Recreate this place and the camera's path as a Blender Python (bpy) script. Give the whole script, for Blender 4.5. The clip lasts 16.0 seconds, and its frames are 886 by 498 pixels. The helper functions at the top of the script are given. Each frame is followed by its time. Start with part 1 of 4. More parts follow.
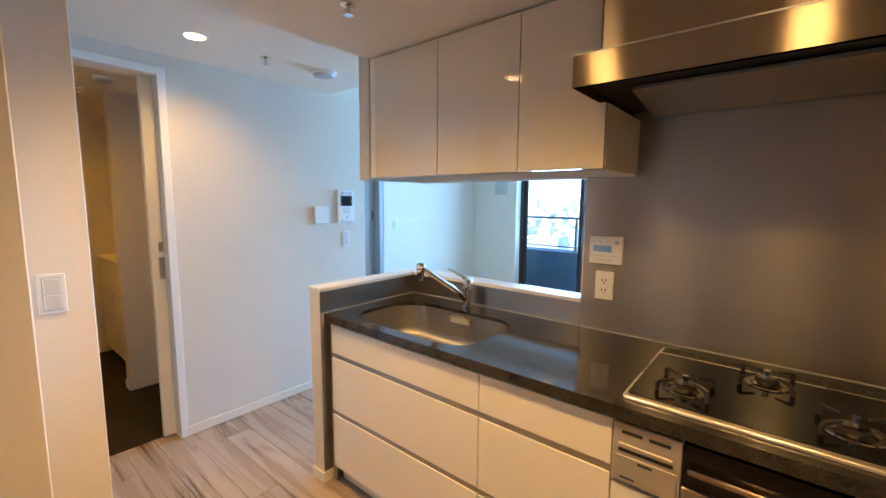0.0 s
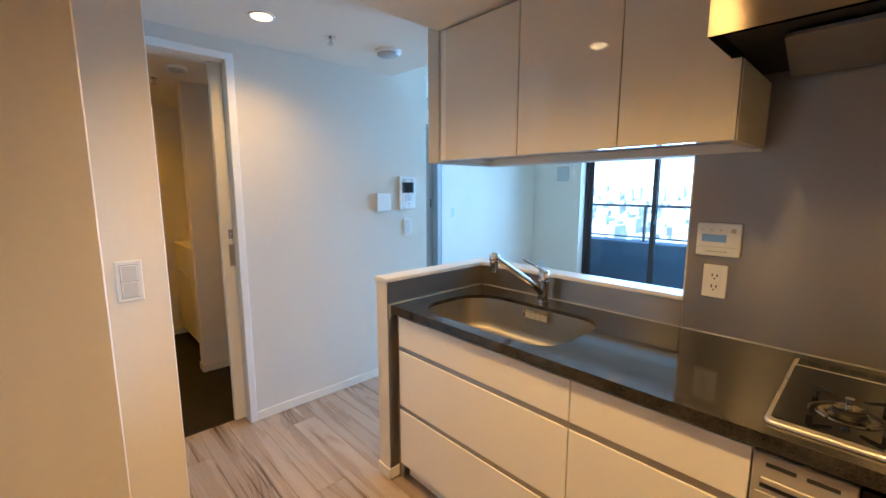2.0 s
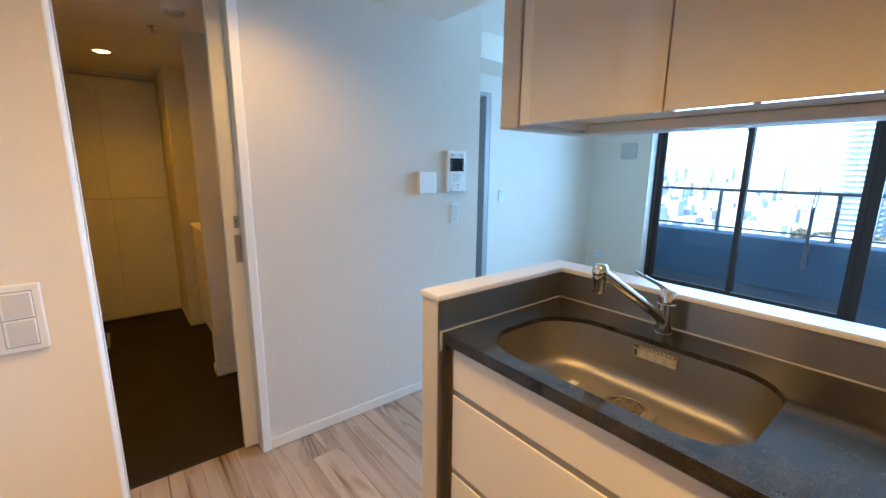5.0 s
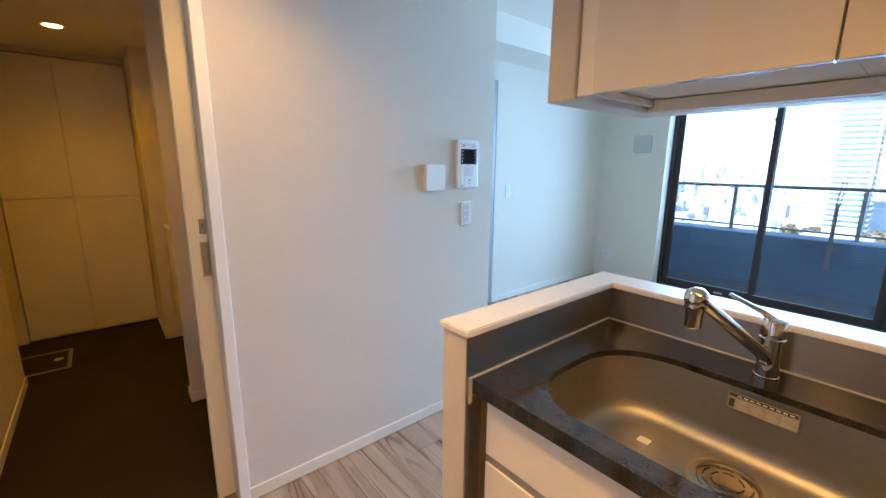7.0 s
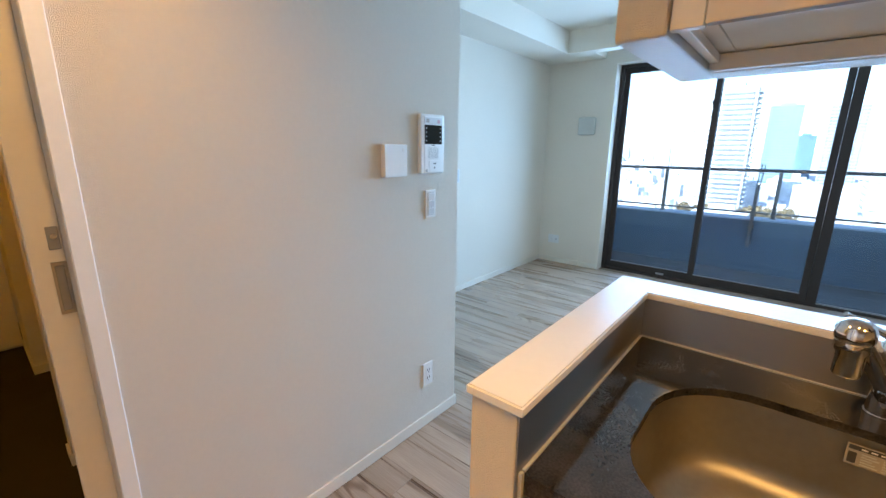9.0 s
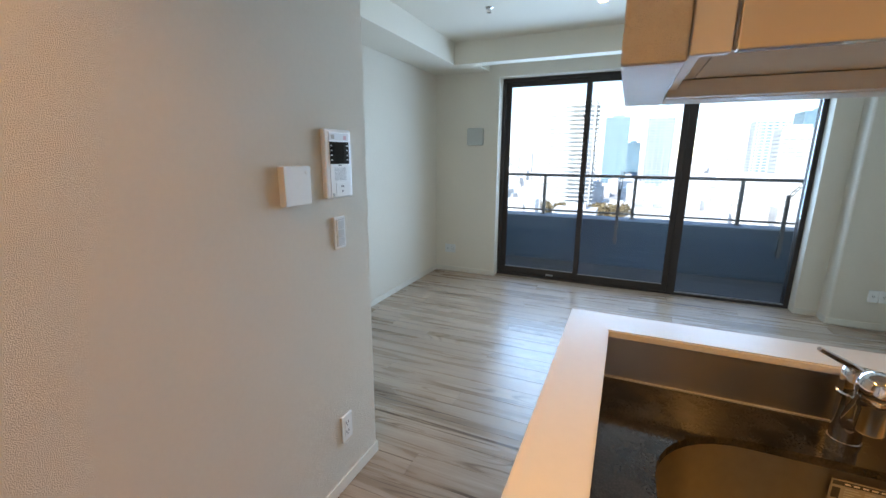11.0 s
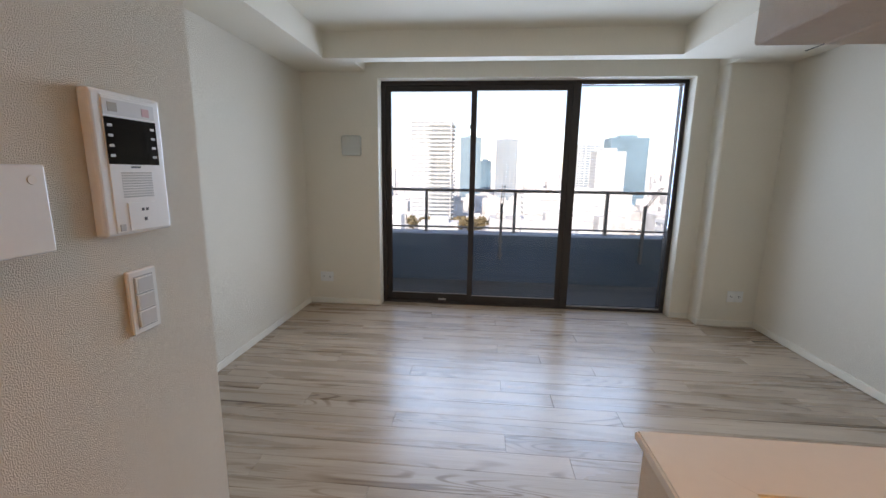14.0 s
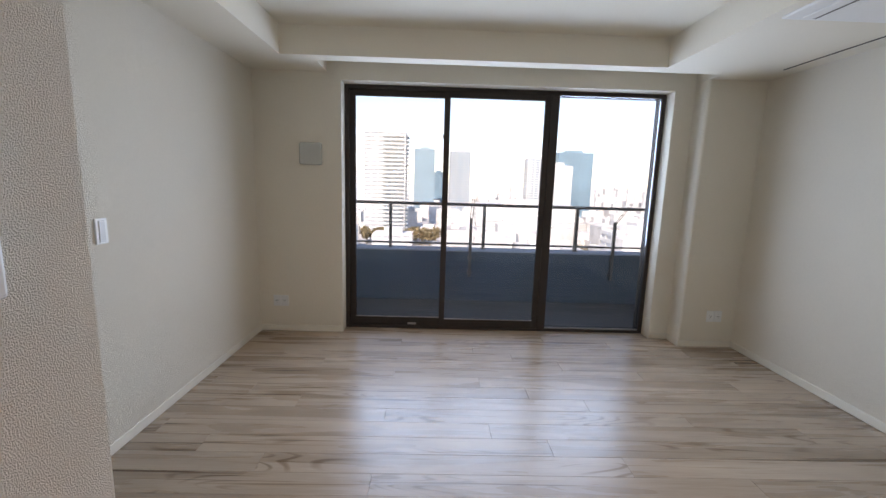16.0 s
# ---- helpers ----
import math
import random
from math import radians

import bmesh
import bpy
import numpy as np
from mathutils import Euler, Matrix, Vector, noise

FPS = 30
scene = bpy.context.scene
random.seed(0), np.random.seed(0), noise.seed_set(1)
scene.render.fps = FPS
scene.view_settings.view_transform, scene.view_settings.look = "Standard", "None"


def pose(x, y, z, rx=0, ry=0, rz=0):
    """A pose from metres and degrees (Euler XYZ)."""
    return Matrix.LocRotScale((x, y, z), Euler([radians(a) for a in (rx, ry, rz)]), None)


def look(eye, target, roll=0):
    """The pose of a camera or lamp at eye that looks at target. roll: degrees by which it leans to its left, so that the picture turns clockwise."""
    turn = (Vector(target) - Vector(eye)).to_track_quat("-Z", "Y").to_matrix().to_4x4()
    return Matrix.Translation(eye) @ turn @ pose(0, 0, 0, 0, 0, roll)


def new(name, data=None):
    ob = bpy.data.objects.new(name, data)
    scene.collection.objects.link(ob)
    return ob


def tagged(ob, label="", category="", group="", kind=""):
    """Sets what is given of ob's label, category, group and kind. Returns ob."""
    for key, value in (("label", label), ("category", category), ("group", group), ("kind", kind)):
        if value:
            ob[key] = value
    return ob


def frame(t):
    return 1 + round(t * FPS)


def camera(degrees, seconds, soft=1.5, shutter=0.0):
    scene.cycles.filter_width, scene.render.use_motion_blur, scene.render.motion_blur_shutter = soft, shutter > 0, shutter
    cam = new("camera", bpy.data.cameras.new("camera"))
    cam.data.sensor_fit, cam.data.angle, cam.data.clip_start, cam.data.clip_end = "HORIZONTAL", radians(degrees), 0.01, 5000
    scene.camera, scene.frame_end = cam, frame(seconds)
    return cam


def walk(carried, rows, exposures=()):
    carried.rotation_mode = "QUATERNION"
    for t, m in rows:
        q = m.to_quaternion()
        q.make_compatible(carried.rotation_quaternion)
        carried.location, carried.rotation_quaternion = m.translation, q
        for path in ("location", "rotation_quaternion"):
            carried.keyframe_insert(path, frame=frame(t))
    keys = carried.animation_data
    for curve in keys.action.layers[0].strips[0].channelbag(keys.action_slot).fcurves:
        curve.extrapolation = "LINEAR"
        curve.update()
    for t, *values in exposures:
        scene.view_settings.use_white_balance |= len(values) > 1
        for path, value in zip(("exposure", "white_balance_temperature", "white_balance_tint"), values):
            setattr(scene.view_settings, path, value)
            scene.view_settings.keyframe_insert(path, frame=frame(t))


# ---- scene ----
cam = camera(94.4, 16.0)
METRES, EYE, TILT, LEAN, TURN = 2.85, 1.39, 0.0, 0.0, 40.2
PATH = [
    (0, (0.417, 0.393, 1.402), (-0.851, 1.921, 1.167), 0.5),
    (0.5, (0.388, 0.385, 1.401), (-0.928, 1.872, 1.159), 0.4),
    (1, (0.343, 0.378, 1.398), (-1.01, 1.829, 1.145), 0.3),
    (1.5, (0.299, 0.381, 1.394), (-1.097, 1.788, 1.124), 0.0),
    (2, (0.239, 0.434, 1.381), (-1.202, 1.791, 1.092), 0.0),
    (2.5, (0.154, 0.522, 1.383), (-1.338, 1.815, 1.067), -0.0),
    (3, (0.084, 0.585, 1.377), (-1.447, 1.825, 1.033), 0.2),
    (3.5, (0.022, 0.614, 1.364), (-1.524, 1.828, 0.998), 0.4),
    (4, (-0.085, 0.648, 1.375), (-1.623, 1.869, 0.993), 0.8),
    (4.2, (-0.123, 0.66, 1.378), (-1.657, 1.883, 0.99), 0.8),
    (6.5, (-0.53, 0.848, 1.367), (-2.051, 2.086, 0.975), 0.3),
    (7, (-0.6, 0.877, 1.355), (-2.106, 2.128, 0.949), 0.5),
    (7.5, (-0.713, 0.915, 1.348), (-2.187, 2.2, 0.93), 0.5),
    (8, (-0.812, 0.907, 1.345), (-2.222, 2.255, 0.907), 0.6),
    (8.5, (-0.889, 0.937, 1.33), (-2.224, 2.354, 0.872), 0.6),
    (9, (-0.991, 1.017, 1.336), (-2.244, 2.502, 0.861), 0.5),
    (9.2, (-1.033, 1.046, 1.344), (-2.24, 2.566, 0.861), 0.6),
    (11.3, (-1.291, 1.158, 1.388), (-1.981, 2.984, 0.953), 1.0),
    (11.5, (-1.345, 1.24, 1.34), (-1.965, 3.093, 0.912), 1.6),
    (12, (-1.394, 1.269, 1.338), (-1.908, 3.157, 0.927), 1.6),
    (12.5, (-1.457, 1.372, 1.337), (-1.885, 3.286, 0.941), 1.2),
    (13, (-1.508, 1.497, 1.346), (-1.853, 3.428, 0.957), 0.9),
    (13.5, (-1.535, 1.582, 1.347), (-1.797, 3.528, 0.968), 0.8),
    (14, (-1.559, 1.66, 1.348), (-1.74, 3.617, 0.981), 0.8),
    (14.5, (-1.624, 1.744, 1.359), (-1.726, 3.711, 1.011), 1.1),
    (15, (-1.692, 1.803, 1.357), (-1.726, 3.775, 1.028), 1.2),
    (15.5, (-1.724, 1.882, 1.354), (-1.714, 3.857, 1.038), 1.5),
    (16, (-1.741, 2.005, 1.362), (-1.7, 3.98, 1.051), 1.7),
]
# seconds, stops, kelvin, tint: the clip's camera darkens and warms its picture as it turns to the window
EXPOSURES = [
    (0.0, 2.19, 5150, 4), (3.5, 2.0, 4900, 0), (7.0, 2.05, 5600, 8), (9.0, 1.97, 5950, 8), (12.5, 1.25, 8000, 20), (16.0, 1.18, 8700, 28),
]
walk(cam, [(t, look(eye, target, roll)) for t, eye, target, roll in PATH], EXPOSURES)

# ---- world, sun, exposure ----
world = bpy.data.worlds.new("sky")
scene.world = world
world.use_nodes = True
wn = world.node_tree
sky = wn.nodes.new("ShaderNodeTexSky")
sky.sky_type, sky.sun_disc = "NISHITA", False
sky.sun_elevation, sky.sun_rotation = radians(38), radians(200)
sky.air_density, sky.dust_density, sky.ozone_density = 1.0, 0.2, 2.6
wn.links.new(sky.outputs[0], wn.nodes["Background"].inputs[0])
wn.nodes["Background"].inputs[1].default_value = 0.15

sun = bpy.data.lights.new("sun", "SUN")
sun.energy, sun.angle, sun.color = 3.6, radians(0.5), (1.0, 0.95, 0.88)
sun_ob = new("sun", sun)
sun_ob.matrix_world = look((-14, -38, 31), (0, 0, 0))

# the sky's light through the window opening
sky_lamp = bpy.data.lights.new("window_light", "AREA")
sky_lamp.shape, sky_lamp.size, sky_lamp.size_y = "RECTANGLE", 2.75, 1.5
sky_lamp.energy, sky_lamp.color, sky_lamp.spread = 43.0, (0.40, 0.655, 1.0), radians(142)
new("window_light", sky_lamp).matrix_world = look((-1.146, 5.95, 1.56), (-1.146, 2.0, 1.05))

WARM = (1.0, 0.51, 0.13)


# ---- materials ----
def rgb(c):
    return (c[0], c[1], c[2], 1.0)


def surface(name, base, rough=0.5, metal=0.0, vary=0.06, grain=60.0, bump=0.0, bump_scale=200.0, stain=3.0, stretch=(1, 1, 1), coat=0.0, rvary=0.1, spec=0.5, per_object=0.0, depth=0.001, aniso=0.0):
    """A painted, stone or metal surface: colour varied at two scales, uneven gloss, fine relief."""
    m = bpy.data.materials.new(name)
    m.use_nodes = True
    t = m.node_tree
    p = t.nodes["Principled BSDF"]
    geo = t.nodes.new("ShaderNodeNewGeometry")
    mp = t.nodes.new("ShaderNodeMapping")
    mp.inputs["Scale"].default_value = stretch
    t.links.new(geo.outputs["Position"], mp.inputs["Vector"])
    n1, n2 = t.nodes.new("ShaderNodeTexNoise"), t.nodes.new("ShaderNodeTexNoise")
    n1.inputs["Scale"].default_value, n1.inputs["Detail"].default_value = grain, 4
    n2.inputs["Scale"].default_value, n2.inputs["Detail"].default_value = stain, 3
    for n in (n1, n2):
        t.links.new(mp.outputs[0], n.inputs["Vector"])
    add = t.nodes.new("ShaderNodeMath")
    add.operation = "ADD"
    t.links.new(n1.outputs["Fac"], add.inputs[0])
    t.links.new(n2.outputs["Fac"], add.inputs[1])
    last = add.outputs[0]
    if per_object:
        info = t.nodes.new("ShaderNodeObjectInfo")
        mad = t.nodes.new("ShaderNodeMath")
        mad.operation = "MULTIPLY_ADD"
        mad.inputs[1].default_value = per_object
        t.links.new(info.outputs["Random"], mad.inputs[0])
        t.links.new(last, mad.inputs[2])
        last = mad.outputs[0]
    mr = t.nodes.new("ShaderNodeMapRange")
    mr.inputs["From Min"].default_value, mr.inputs["From Max"].default_value = 0.6, 1.4
    mr.inputs["To Min"].default_value, mr.inputs["To Max"].default_value = 1 - vary, 1 + vary
    t.links.new(last, mr.inputs["Value"])
    mul = t.nodes.new("ShaderNodeVectorMath")
    mul.operation = "SCALE"
    mul.inputs[0].default_value = base
    t.links.new(mr.outputs[0], mul.inputs["Scale"])
    t.links.new(mul.outputs[0], p.inputs["Base Color"])
    rr_ = t.nodes.new("ShaderNodeMapRange")
    rr_.inputs["From Min"].default_value, rr_.inputs["From Max"].default_value = 0.3, 0.7
    rr_.inputs["To Min"].default_value, rr_.inputs["To Max"].default_value = max(0.02, rough * (1 - rvary)), min(1, rough * (1 + rvary))
    t.links.new(n2.outputs["Fac"], rr_.inputs["Value"])
    t.links.new(rr_.outputs[0], p.inputs["Roughness"])
    p.inputs["Metallic"].default_value = metal
    p.inputs["Specular IOR Level"].default_value = spec
    p.inputs["Coat Weight"].default_value = coat
    p.inputs["Coat Roughness"].default_value = 0.03
    if aniso:
        up = t.nodes.new("ShaderNodeCombineXYZ")
        up.inputs["Z"].default_value = 1.0
        p.inputs["Anisotropic"].default_value = aniso
        t.links.new(up.outputs[0], p.inputs["Tangent"])
    if bump:
        nb = t.nodes.new("ShaderNodeTexNoise")
        nb.inputs["Scale"].default_value, nb.inputs["Detail"].default_value = bump_scale, 2
        t.links.new(mp.outputs[0], nb.inputs["Vector"])
        b = t.nodes.new("ShaderNodeBump")
        b.inputs["Strength"].default_value, b.inputs["Distance"].default_value = bump, depth
        t.links.new(nb.outputs["Fac"], b.inputs["Height"])
        t.links.new(b.outputs[0], p.inputs["Normal"])
    return m


def glowing(name, col, strength):
    m = bpy.data.materials.new(name)
    m.use_nodes = True
    p = m.node_tree.nodes["Principled BSDF"]
    p.inputs["Base Color"].default_value = rgb(col)
    p.inputs["Emission Color"].default_value = rgb(col)
    p.inputs["Emission Strength"].default_value = strength
    return m


def clear_glass(name, tint=(0.86, 0.92, 0.97)):
    """Thin window glass: sees through, with a Fresnel mirror on it."""
    m = bpy.data.materials.new(name)
    m.use_nodes = True
    t = m.node_tree
    out = t.nodes["Material Output"]
    tr, gl = t.nodes.new("ShaderNodeBsdfTransparent"), t.nodes.new("ShaderNodeBsdfGlossy")
    tr.inputs[0].default_value = rgb(tint)
    gl.inputs["Roughness"].default_value = 0.02
    fr, mx = t.nodes.new("ShaderNodeFresnel"), t.nodes.new("ShaderNodeMixShader")
    fr.inputs[0].default_value = 1.45
    t.links.new(fr.outputs[0], mx.inputs[0])
    t.links.new(tr.outputs[0], mx.inputs[1])
    t.links.new(gl.outputs[0], mx.inputs[2])
    t.links.new(mx.outputs[0], out.inputs["Surface"])
    return m


def plank_wood(name):
    """Pale ash boards with dark streaks of grain along x, each board cut from another place."""
    m = bpy.data.materials.new(name)
    m.use_nodes = True
    t = m.node_tree
    p = t.nodes["Principled BSDF"]
    geo, info = t.nodes.new("ShaderNodeNewGeometry"), t.nodes.new("ShaderNodeObjectInfo")
    off = t.nodes.new("ShaderNodeVectorMath")
    off.operation = "SCALE"
    off.inputs[0].default_value = (37.0, 19.0, 5.0)
    t.links.new(info.outputs["Random"], off.inputs["Scale"])
    add = t.nodes.new("ShaderNodeVectorMath")
    t.links.new(geo.outputs["Position"], add.inputs[0])
    t.links.new(off.outputs[0], add.inputs[1])

    def noise_at(scale, detail, dist=0.0):
        mp = t.nodes.new("ShaderNodeMapping")
        mp.inputs["Scale"].default_value = scale
        t.links.new(add.outputs[0], mp.inputs["Vector"])
        n = t.nodes.new("ShaderNodeTexNoise")
        n.inputs["Scale"].default_value, n.inputs["Detail"].default_value, n.inputs["Distortion"].default_value = 1.0, detail, dist
        t.links.new(mp.outputs[0], n.inputs["Vector"])
        return n

    def ramp(src, stops):
        r = t.nodes.new("ShaderNodeValToRGB")
        for k, (pos, col) in enumerate(stops):
            e = r.color_ramp.elements[k] if k < 2 else r.color_ramp.elements.new(pos)
            e.position, e.color = pos, rgb(col)
        t.links.new(src, r.inputs[0])
        return r

    broad, fine, streak = noise_at((0.8, 9, 1), 4, 0.8), noise_at((6, 260, 1), 4), noise_at((0.45, 24, 1), 3, 1.3)
    rings, where = noise_at((0.75, 6.5, 1), 1, 0.5), noise_at((1.1, 5.0, 1), 2)
    wave = t.nodes.new("ShaderNodeMath")
    wave.operation = "MULTIPLY"
    wave.inputs[1].default_value = 95.0
    t.links.new(rings.outputs["Fac"], wave.inputs[0])
    sine = t.nodes.new("ShaderNodeMath")
    sine.operation = "SINE"
    t.links.new(wave.outputs[0], sine.inputs[0])
    mask = t.nodes.new("ShaderNodeMapRange")
    mask.inputs["From Min"].default_value, mask.inputs["From Max"].default_value = 0.50, 0.66
    t.links.new(where.outputs["Fac"], mask.inputs["Value"])
    both = t.nodes.new("ShaderNodeMath")
    both.operation = "MULTIPLY"
    t.links.new(sine.outputs[0], both.inputs[0])
    t.links.new(mask.outputs[0], both.inputs[1])
    r0 = ramp(both.outputs[0], [(0.25, (1, 1, 1)), (0.95, (0.50, 0.42, 0.35))])
    r1 = ramp(broad.outputs["Fac"], [(0.30, (0.30, 0.225, 0.165)), (0.68, (0.46, 0.365, 0.28)), (0.5, (0.39, 0.30, 0.224))])
    r2 = ramp(streak.outputs["Fac"], [(0.60, (1, 1, 1)), (0.68, (0.30, 0.23, 0.18)), (0.64, (0.76, 0.70, 0.63))])
    r3 = ramp(fine.outputs["Fac"], [(0.3, (0.84, 0.82, 0.80)), (0.7, (1.04, 1.04, 1.04))])
    m0, m1, m2, m3 = (t.nodes.new("ShaderNodeVectorMath") for _ in range(4))
    for mm in (m0, m1, m2):
        mm.operation = "MULTIPLY"
    t.links.new(r1.outputs[0], m0.inputs[0])
    t.links.new(r0.outputs[0], m0.inputs[1])
    t.links.new(m0.outputs[0], m1.inputs[0])
    t.links.new(r2.outputs[0], m1.inputs[1])
    t.links.new(m1.outputs[0], m2.inputs[0])
    t.links.new(r3.outputs[0], m2.inputs[1])
    m3.operation = "SCALE"
    mr = t.nodes.new("ShaderNodeMapRange")
    mr.inputs["To Min"].default_value, mr.inputs["To Max"].default_value = 0.90, 1.08
    t.links.new(info.outputs["Random"], mr.inputs["Value"])
    t.links.new(m2.outputs[0], m3.inputs[0])
    t.links.new(mr.outputs[0], m3.inputs["Scale"])
    t.links.new(m3.outputs[0], p.inputs["Base Color"])
    ro = t.nodes.new("ShaderNodeMapRange")
    ro.inputs["To Min"].default_value, ro.inputs["To Max"].default_value = 0.20, 0.36
    t.links.new(broad.outputs["Fac"], ro.inputs["Value"])
    t.links.new(ro.outputs[0], p.inputs["Roughness"])
    b = t.nodes.new("ShaderNodeBump")
    p.inputs["Specular IOR Level"].default_value = 0.5
    b.inputs["Strength"].default_value, b.inputs["Distance"].default_value = 0.25, 0.0006
    t.links.new(fine.outputs["Fac"], b.inputs["Height"])
    t.links.new(b.outputs[0], p.inputs["Normal"])
    return m


PAPER = surface("wallpaper", (0.82, 0.75, 0.635), 0.85, vary=0.02, bump=1.0, bump_scale=500, depth=0.0052)
PAPER_FINE = surface("smooth_wallpaper", (0.82, 0.75, 0.635), 0.8, vary=0.02, bump=0.25, bump_scale=420, depth=0.0008)
PAPER_NEAR = surface("coarse_wallpaper", (0.80, 0.74, 0.63), 0.5, vary=0.05, bump=1.0, bump_scale=620, depth=0.006, stretch=(1, 1.3, 1))
CEIL = surface("ceiling_paper", (0.77, 0.715, 0.61), 0.9, vary=0.02, bump=0.6, bump_scale=300, depth=0.0015)
SKIRT = surface("cream_skirting", (0.76, 0.71, 0.61), 0.45, vary=0.02, bump=0.05)
TRIM = surface("white_trim", (0.80, 0.79, 0.76), 0.4, vary=0.02, bump=0.05)
WOOD = plank_wood("ash_boards")
DARKFLOOR = surface("dark_vinyl", (0.017, 0.012, 0.009), 0.6, vary=0.15, grain=90, bump=0.2, bump_scale=150, per_object=0.5, spec=0.25)
STONE = surface("black_stone", (0.031, 0.027, 0.023), 0.09, vary=1.0, grain=260, stain=18, spec=0.40, bump=0.01, rvary=0.08)
STEEL = surface("brushed_steel", (0.39, 0.365, 0.335), 0.29, metal=1.0, vary=0.015, grain=3, stain=0.7, aniso=0.85)
# Golden base tint stands for the orange lamplight on this steel.
STEELH = surface("lamplit_hood_steel", (0.34, 0.28, 0.205), 0.22, metal=1.0, vary=0.015, grain=3, stain=0.7, aniso=0.98)
# Warm base tint stands for the warm room mirrored in the steel.
SINKM = surface("warm_lit_sink_steel", (0.37, 0.34, 0.29), 0.42, metal=1.0, vary=0.08, grain=60, bump=0.04, bump_scale=400)
RIM = surface("bright_rim", (0.72, 0.66, 0.56), 0.28, metal=0.8, vary=0.02)
DRIP = surface("smoked_steel", (0.30, 0.27, 0.23), 0.18, metal=1.0, vary=0.05)
PANELM = surface("silver_paint", (0.42, 0.385, 0.34), 0.42, metal=0.35, vary=0.02)
CHROME = surface("chrome", (0.75, 0.75, 0.76), 0.07, metal=1.0, vary=0.02)
ALU = surface("aluminium_rail", (0.42, 0.42, 0.43), 0.35, metal=0.9, vary=0.04, stretch=(1, 1, 8))
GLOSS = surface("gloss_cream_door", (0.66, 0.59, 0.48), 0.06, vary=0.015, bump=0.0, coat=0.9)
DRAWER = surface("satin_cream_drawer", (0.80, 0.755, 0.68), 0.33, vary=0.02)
CARCASS = surface("cabinet_carcass", (0.70, 0.66, 0.58), 0.5, vary=0.03)
CAP = surface("cream_solid_surface", (0.80, 0.78, 0.73), 0.32, vary=0.02)
BRONZE = surface("dark_bronze_sash", (0.055, 0.046, 0.042), 0.8, vary=0.08, spec=0.12)
PLASTIC = surface("white_plastic", (0.80, 0.80, 0.78), 0.35, vary=0.02)
GREYP = surface("grey_plastic", (0.45, 0.46, 0.46), 0.4, vary=0.03)
VENTP = surface("beige_vent_plastic", (0.50, 0.50, 0.46), 0.5, vary=0.03)
BLACKG = surface("black_glass", (0.006, 0.006, 0.007), 0.05, vary=0.1, spec=0.3)
IRON = surface("cast_iron", (0.02, 0.019, 0.018), 0.55, vary=0.2, bump=0.2)
DARK = surface("dark_gap", (0.02, 0.02, 0.02), 0.7, vary=0.1)
# Darkened so the recessed side door's shade sits in its colour.
TAUPE = surface("shaded_door", (0.30, 0.28, 0.26), 0.4, vary=0.05)
PALE = surface("pale_grey_plastic", (0.62, 0.62, 0.61), 0.3, vary=0.02)
PALE2 = surface("grey_label_paper", (0.36, 0.335, 0.29), 0.5, vary=0.05)
GROOVE = surface("groove_shade", (0.25, 0.24, 0.22), 0.6, vary=0.05)
# Grey here is the shadow on the side door's casing.
JAMB = surface("shaded_jamb", (0.34, 0.34, 0.34), 0.45, vary=0.03)
INK = surface("grey_ink", (0.05, 0.05, 0.055), 0.5, vary=0.05)
LCD = surface("blue_lcd", (0.22, 0.42, 0.80), 0.3, vary=0.04)
PINK = surface("pink_sticker", (0.6, 0.35, 0.35), 0.5, vary=0.05)
GLASS = clear_glass("window_glass")
# Dark blue-grey base carries the shade on the parapet's inner face.
NAVY = surface("shaded_parapet", (0.068, 0.098, 0.124), 0.7, vary=0.10, grain=12, stain=1.2)
CONC = surface("concrete", (0.25, 0.25, 0.25), 0.7, vary=0.12, grain=20, stain=1.5, bump=0.3, bump_scale=80)
# Pale blue puts the skylight on the parapet's top into the coping colour.
CONCTOP = surface("pale_coping", (0.32, 0.36, 0.41), 0.7, vary=0.08)
BALC = surface("balcony_sheet", (0.07, 0.068, 0.066), 0.7, vary=0.15, bump=0.2)
RAIL = surface("bronze_rail", (0.16, 0.145, 0.13), 0.4, metal=0.6, vary=0.1)
FACADE = surface("white_facade", (0.62, 0.62, 0.60), 0.7, vary=0.08, grain=0.8, stain=0.05)
FACADEG = surface("grey_facade", (0.40, 0.42, 0.43), 0.7, vary=0.12, grain=0.8, stain=0.05)
# Lightened to put distance haze into the tower windows.
BAND = surface("window_band", (0.46, 0.48, 0.50), 0.4, vary=0.15, grain=0.4, stain=0.1)
# Glass blue is raised for the same haze.
GLASSTOWER = surface("blue_glass_tower", (0.16, 0.26, 0.32), 0.3, vary=0.3, grain=0.3, stain=0.03)
TEAL = surface("pale_teal_facade", (0.26, 0.36, 0.40), 0.6, vary=0.1, grain=0.8, stain=0.05)
# Roofs, ground and autumn foliage are paled to hold the distance haze.
ROOFS = surface("low_roofs", (0.60, 0.585, 0.56), 0.8, vary=0.35, grain=0.12, stain=0.03)
CITYGROUND = surface("city_ground", (0.46, 0.45, 0.44), 0.9, vary=0.2, grain=0.1, stain=0.01)
LEAF = surface("park_foliage", (0.22, 0.17, 0.09), 0.9, vary=0.4, grain=1.0, stain=0.1)
HALLGLOW = glowing("yellow_lamp", (1.0, 0.55, 0.15), 5.0)
LAMPGLOW = glowing("warm_lamp", (1.0, 0.60, 0.24), 2.2)


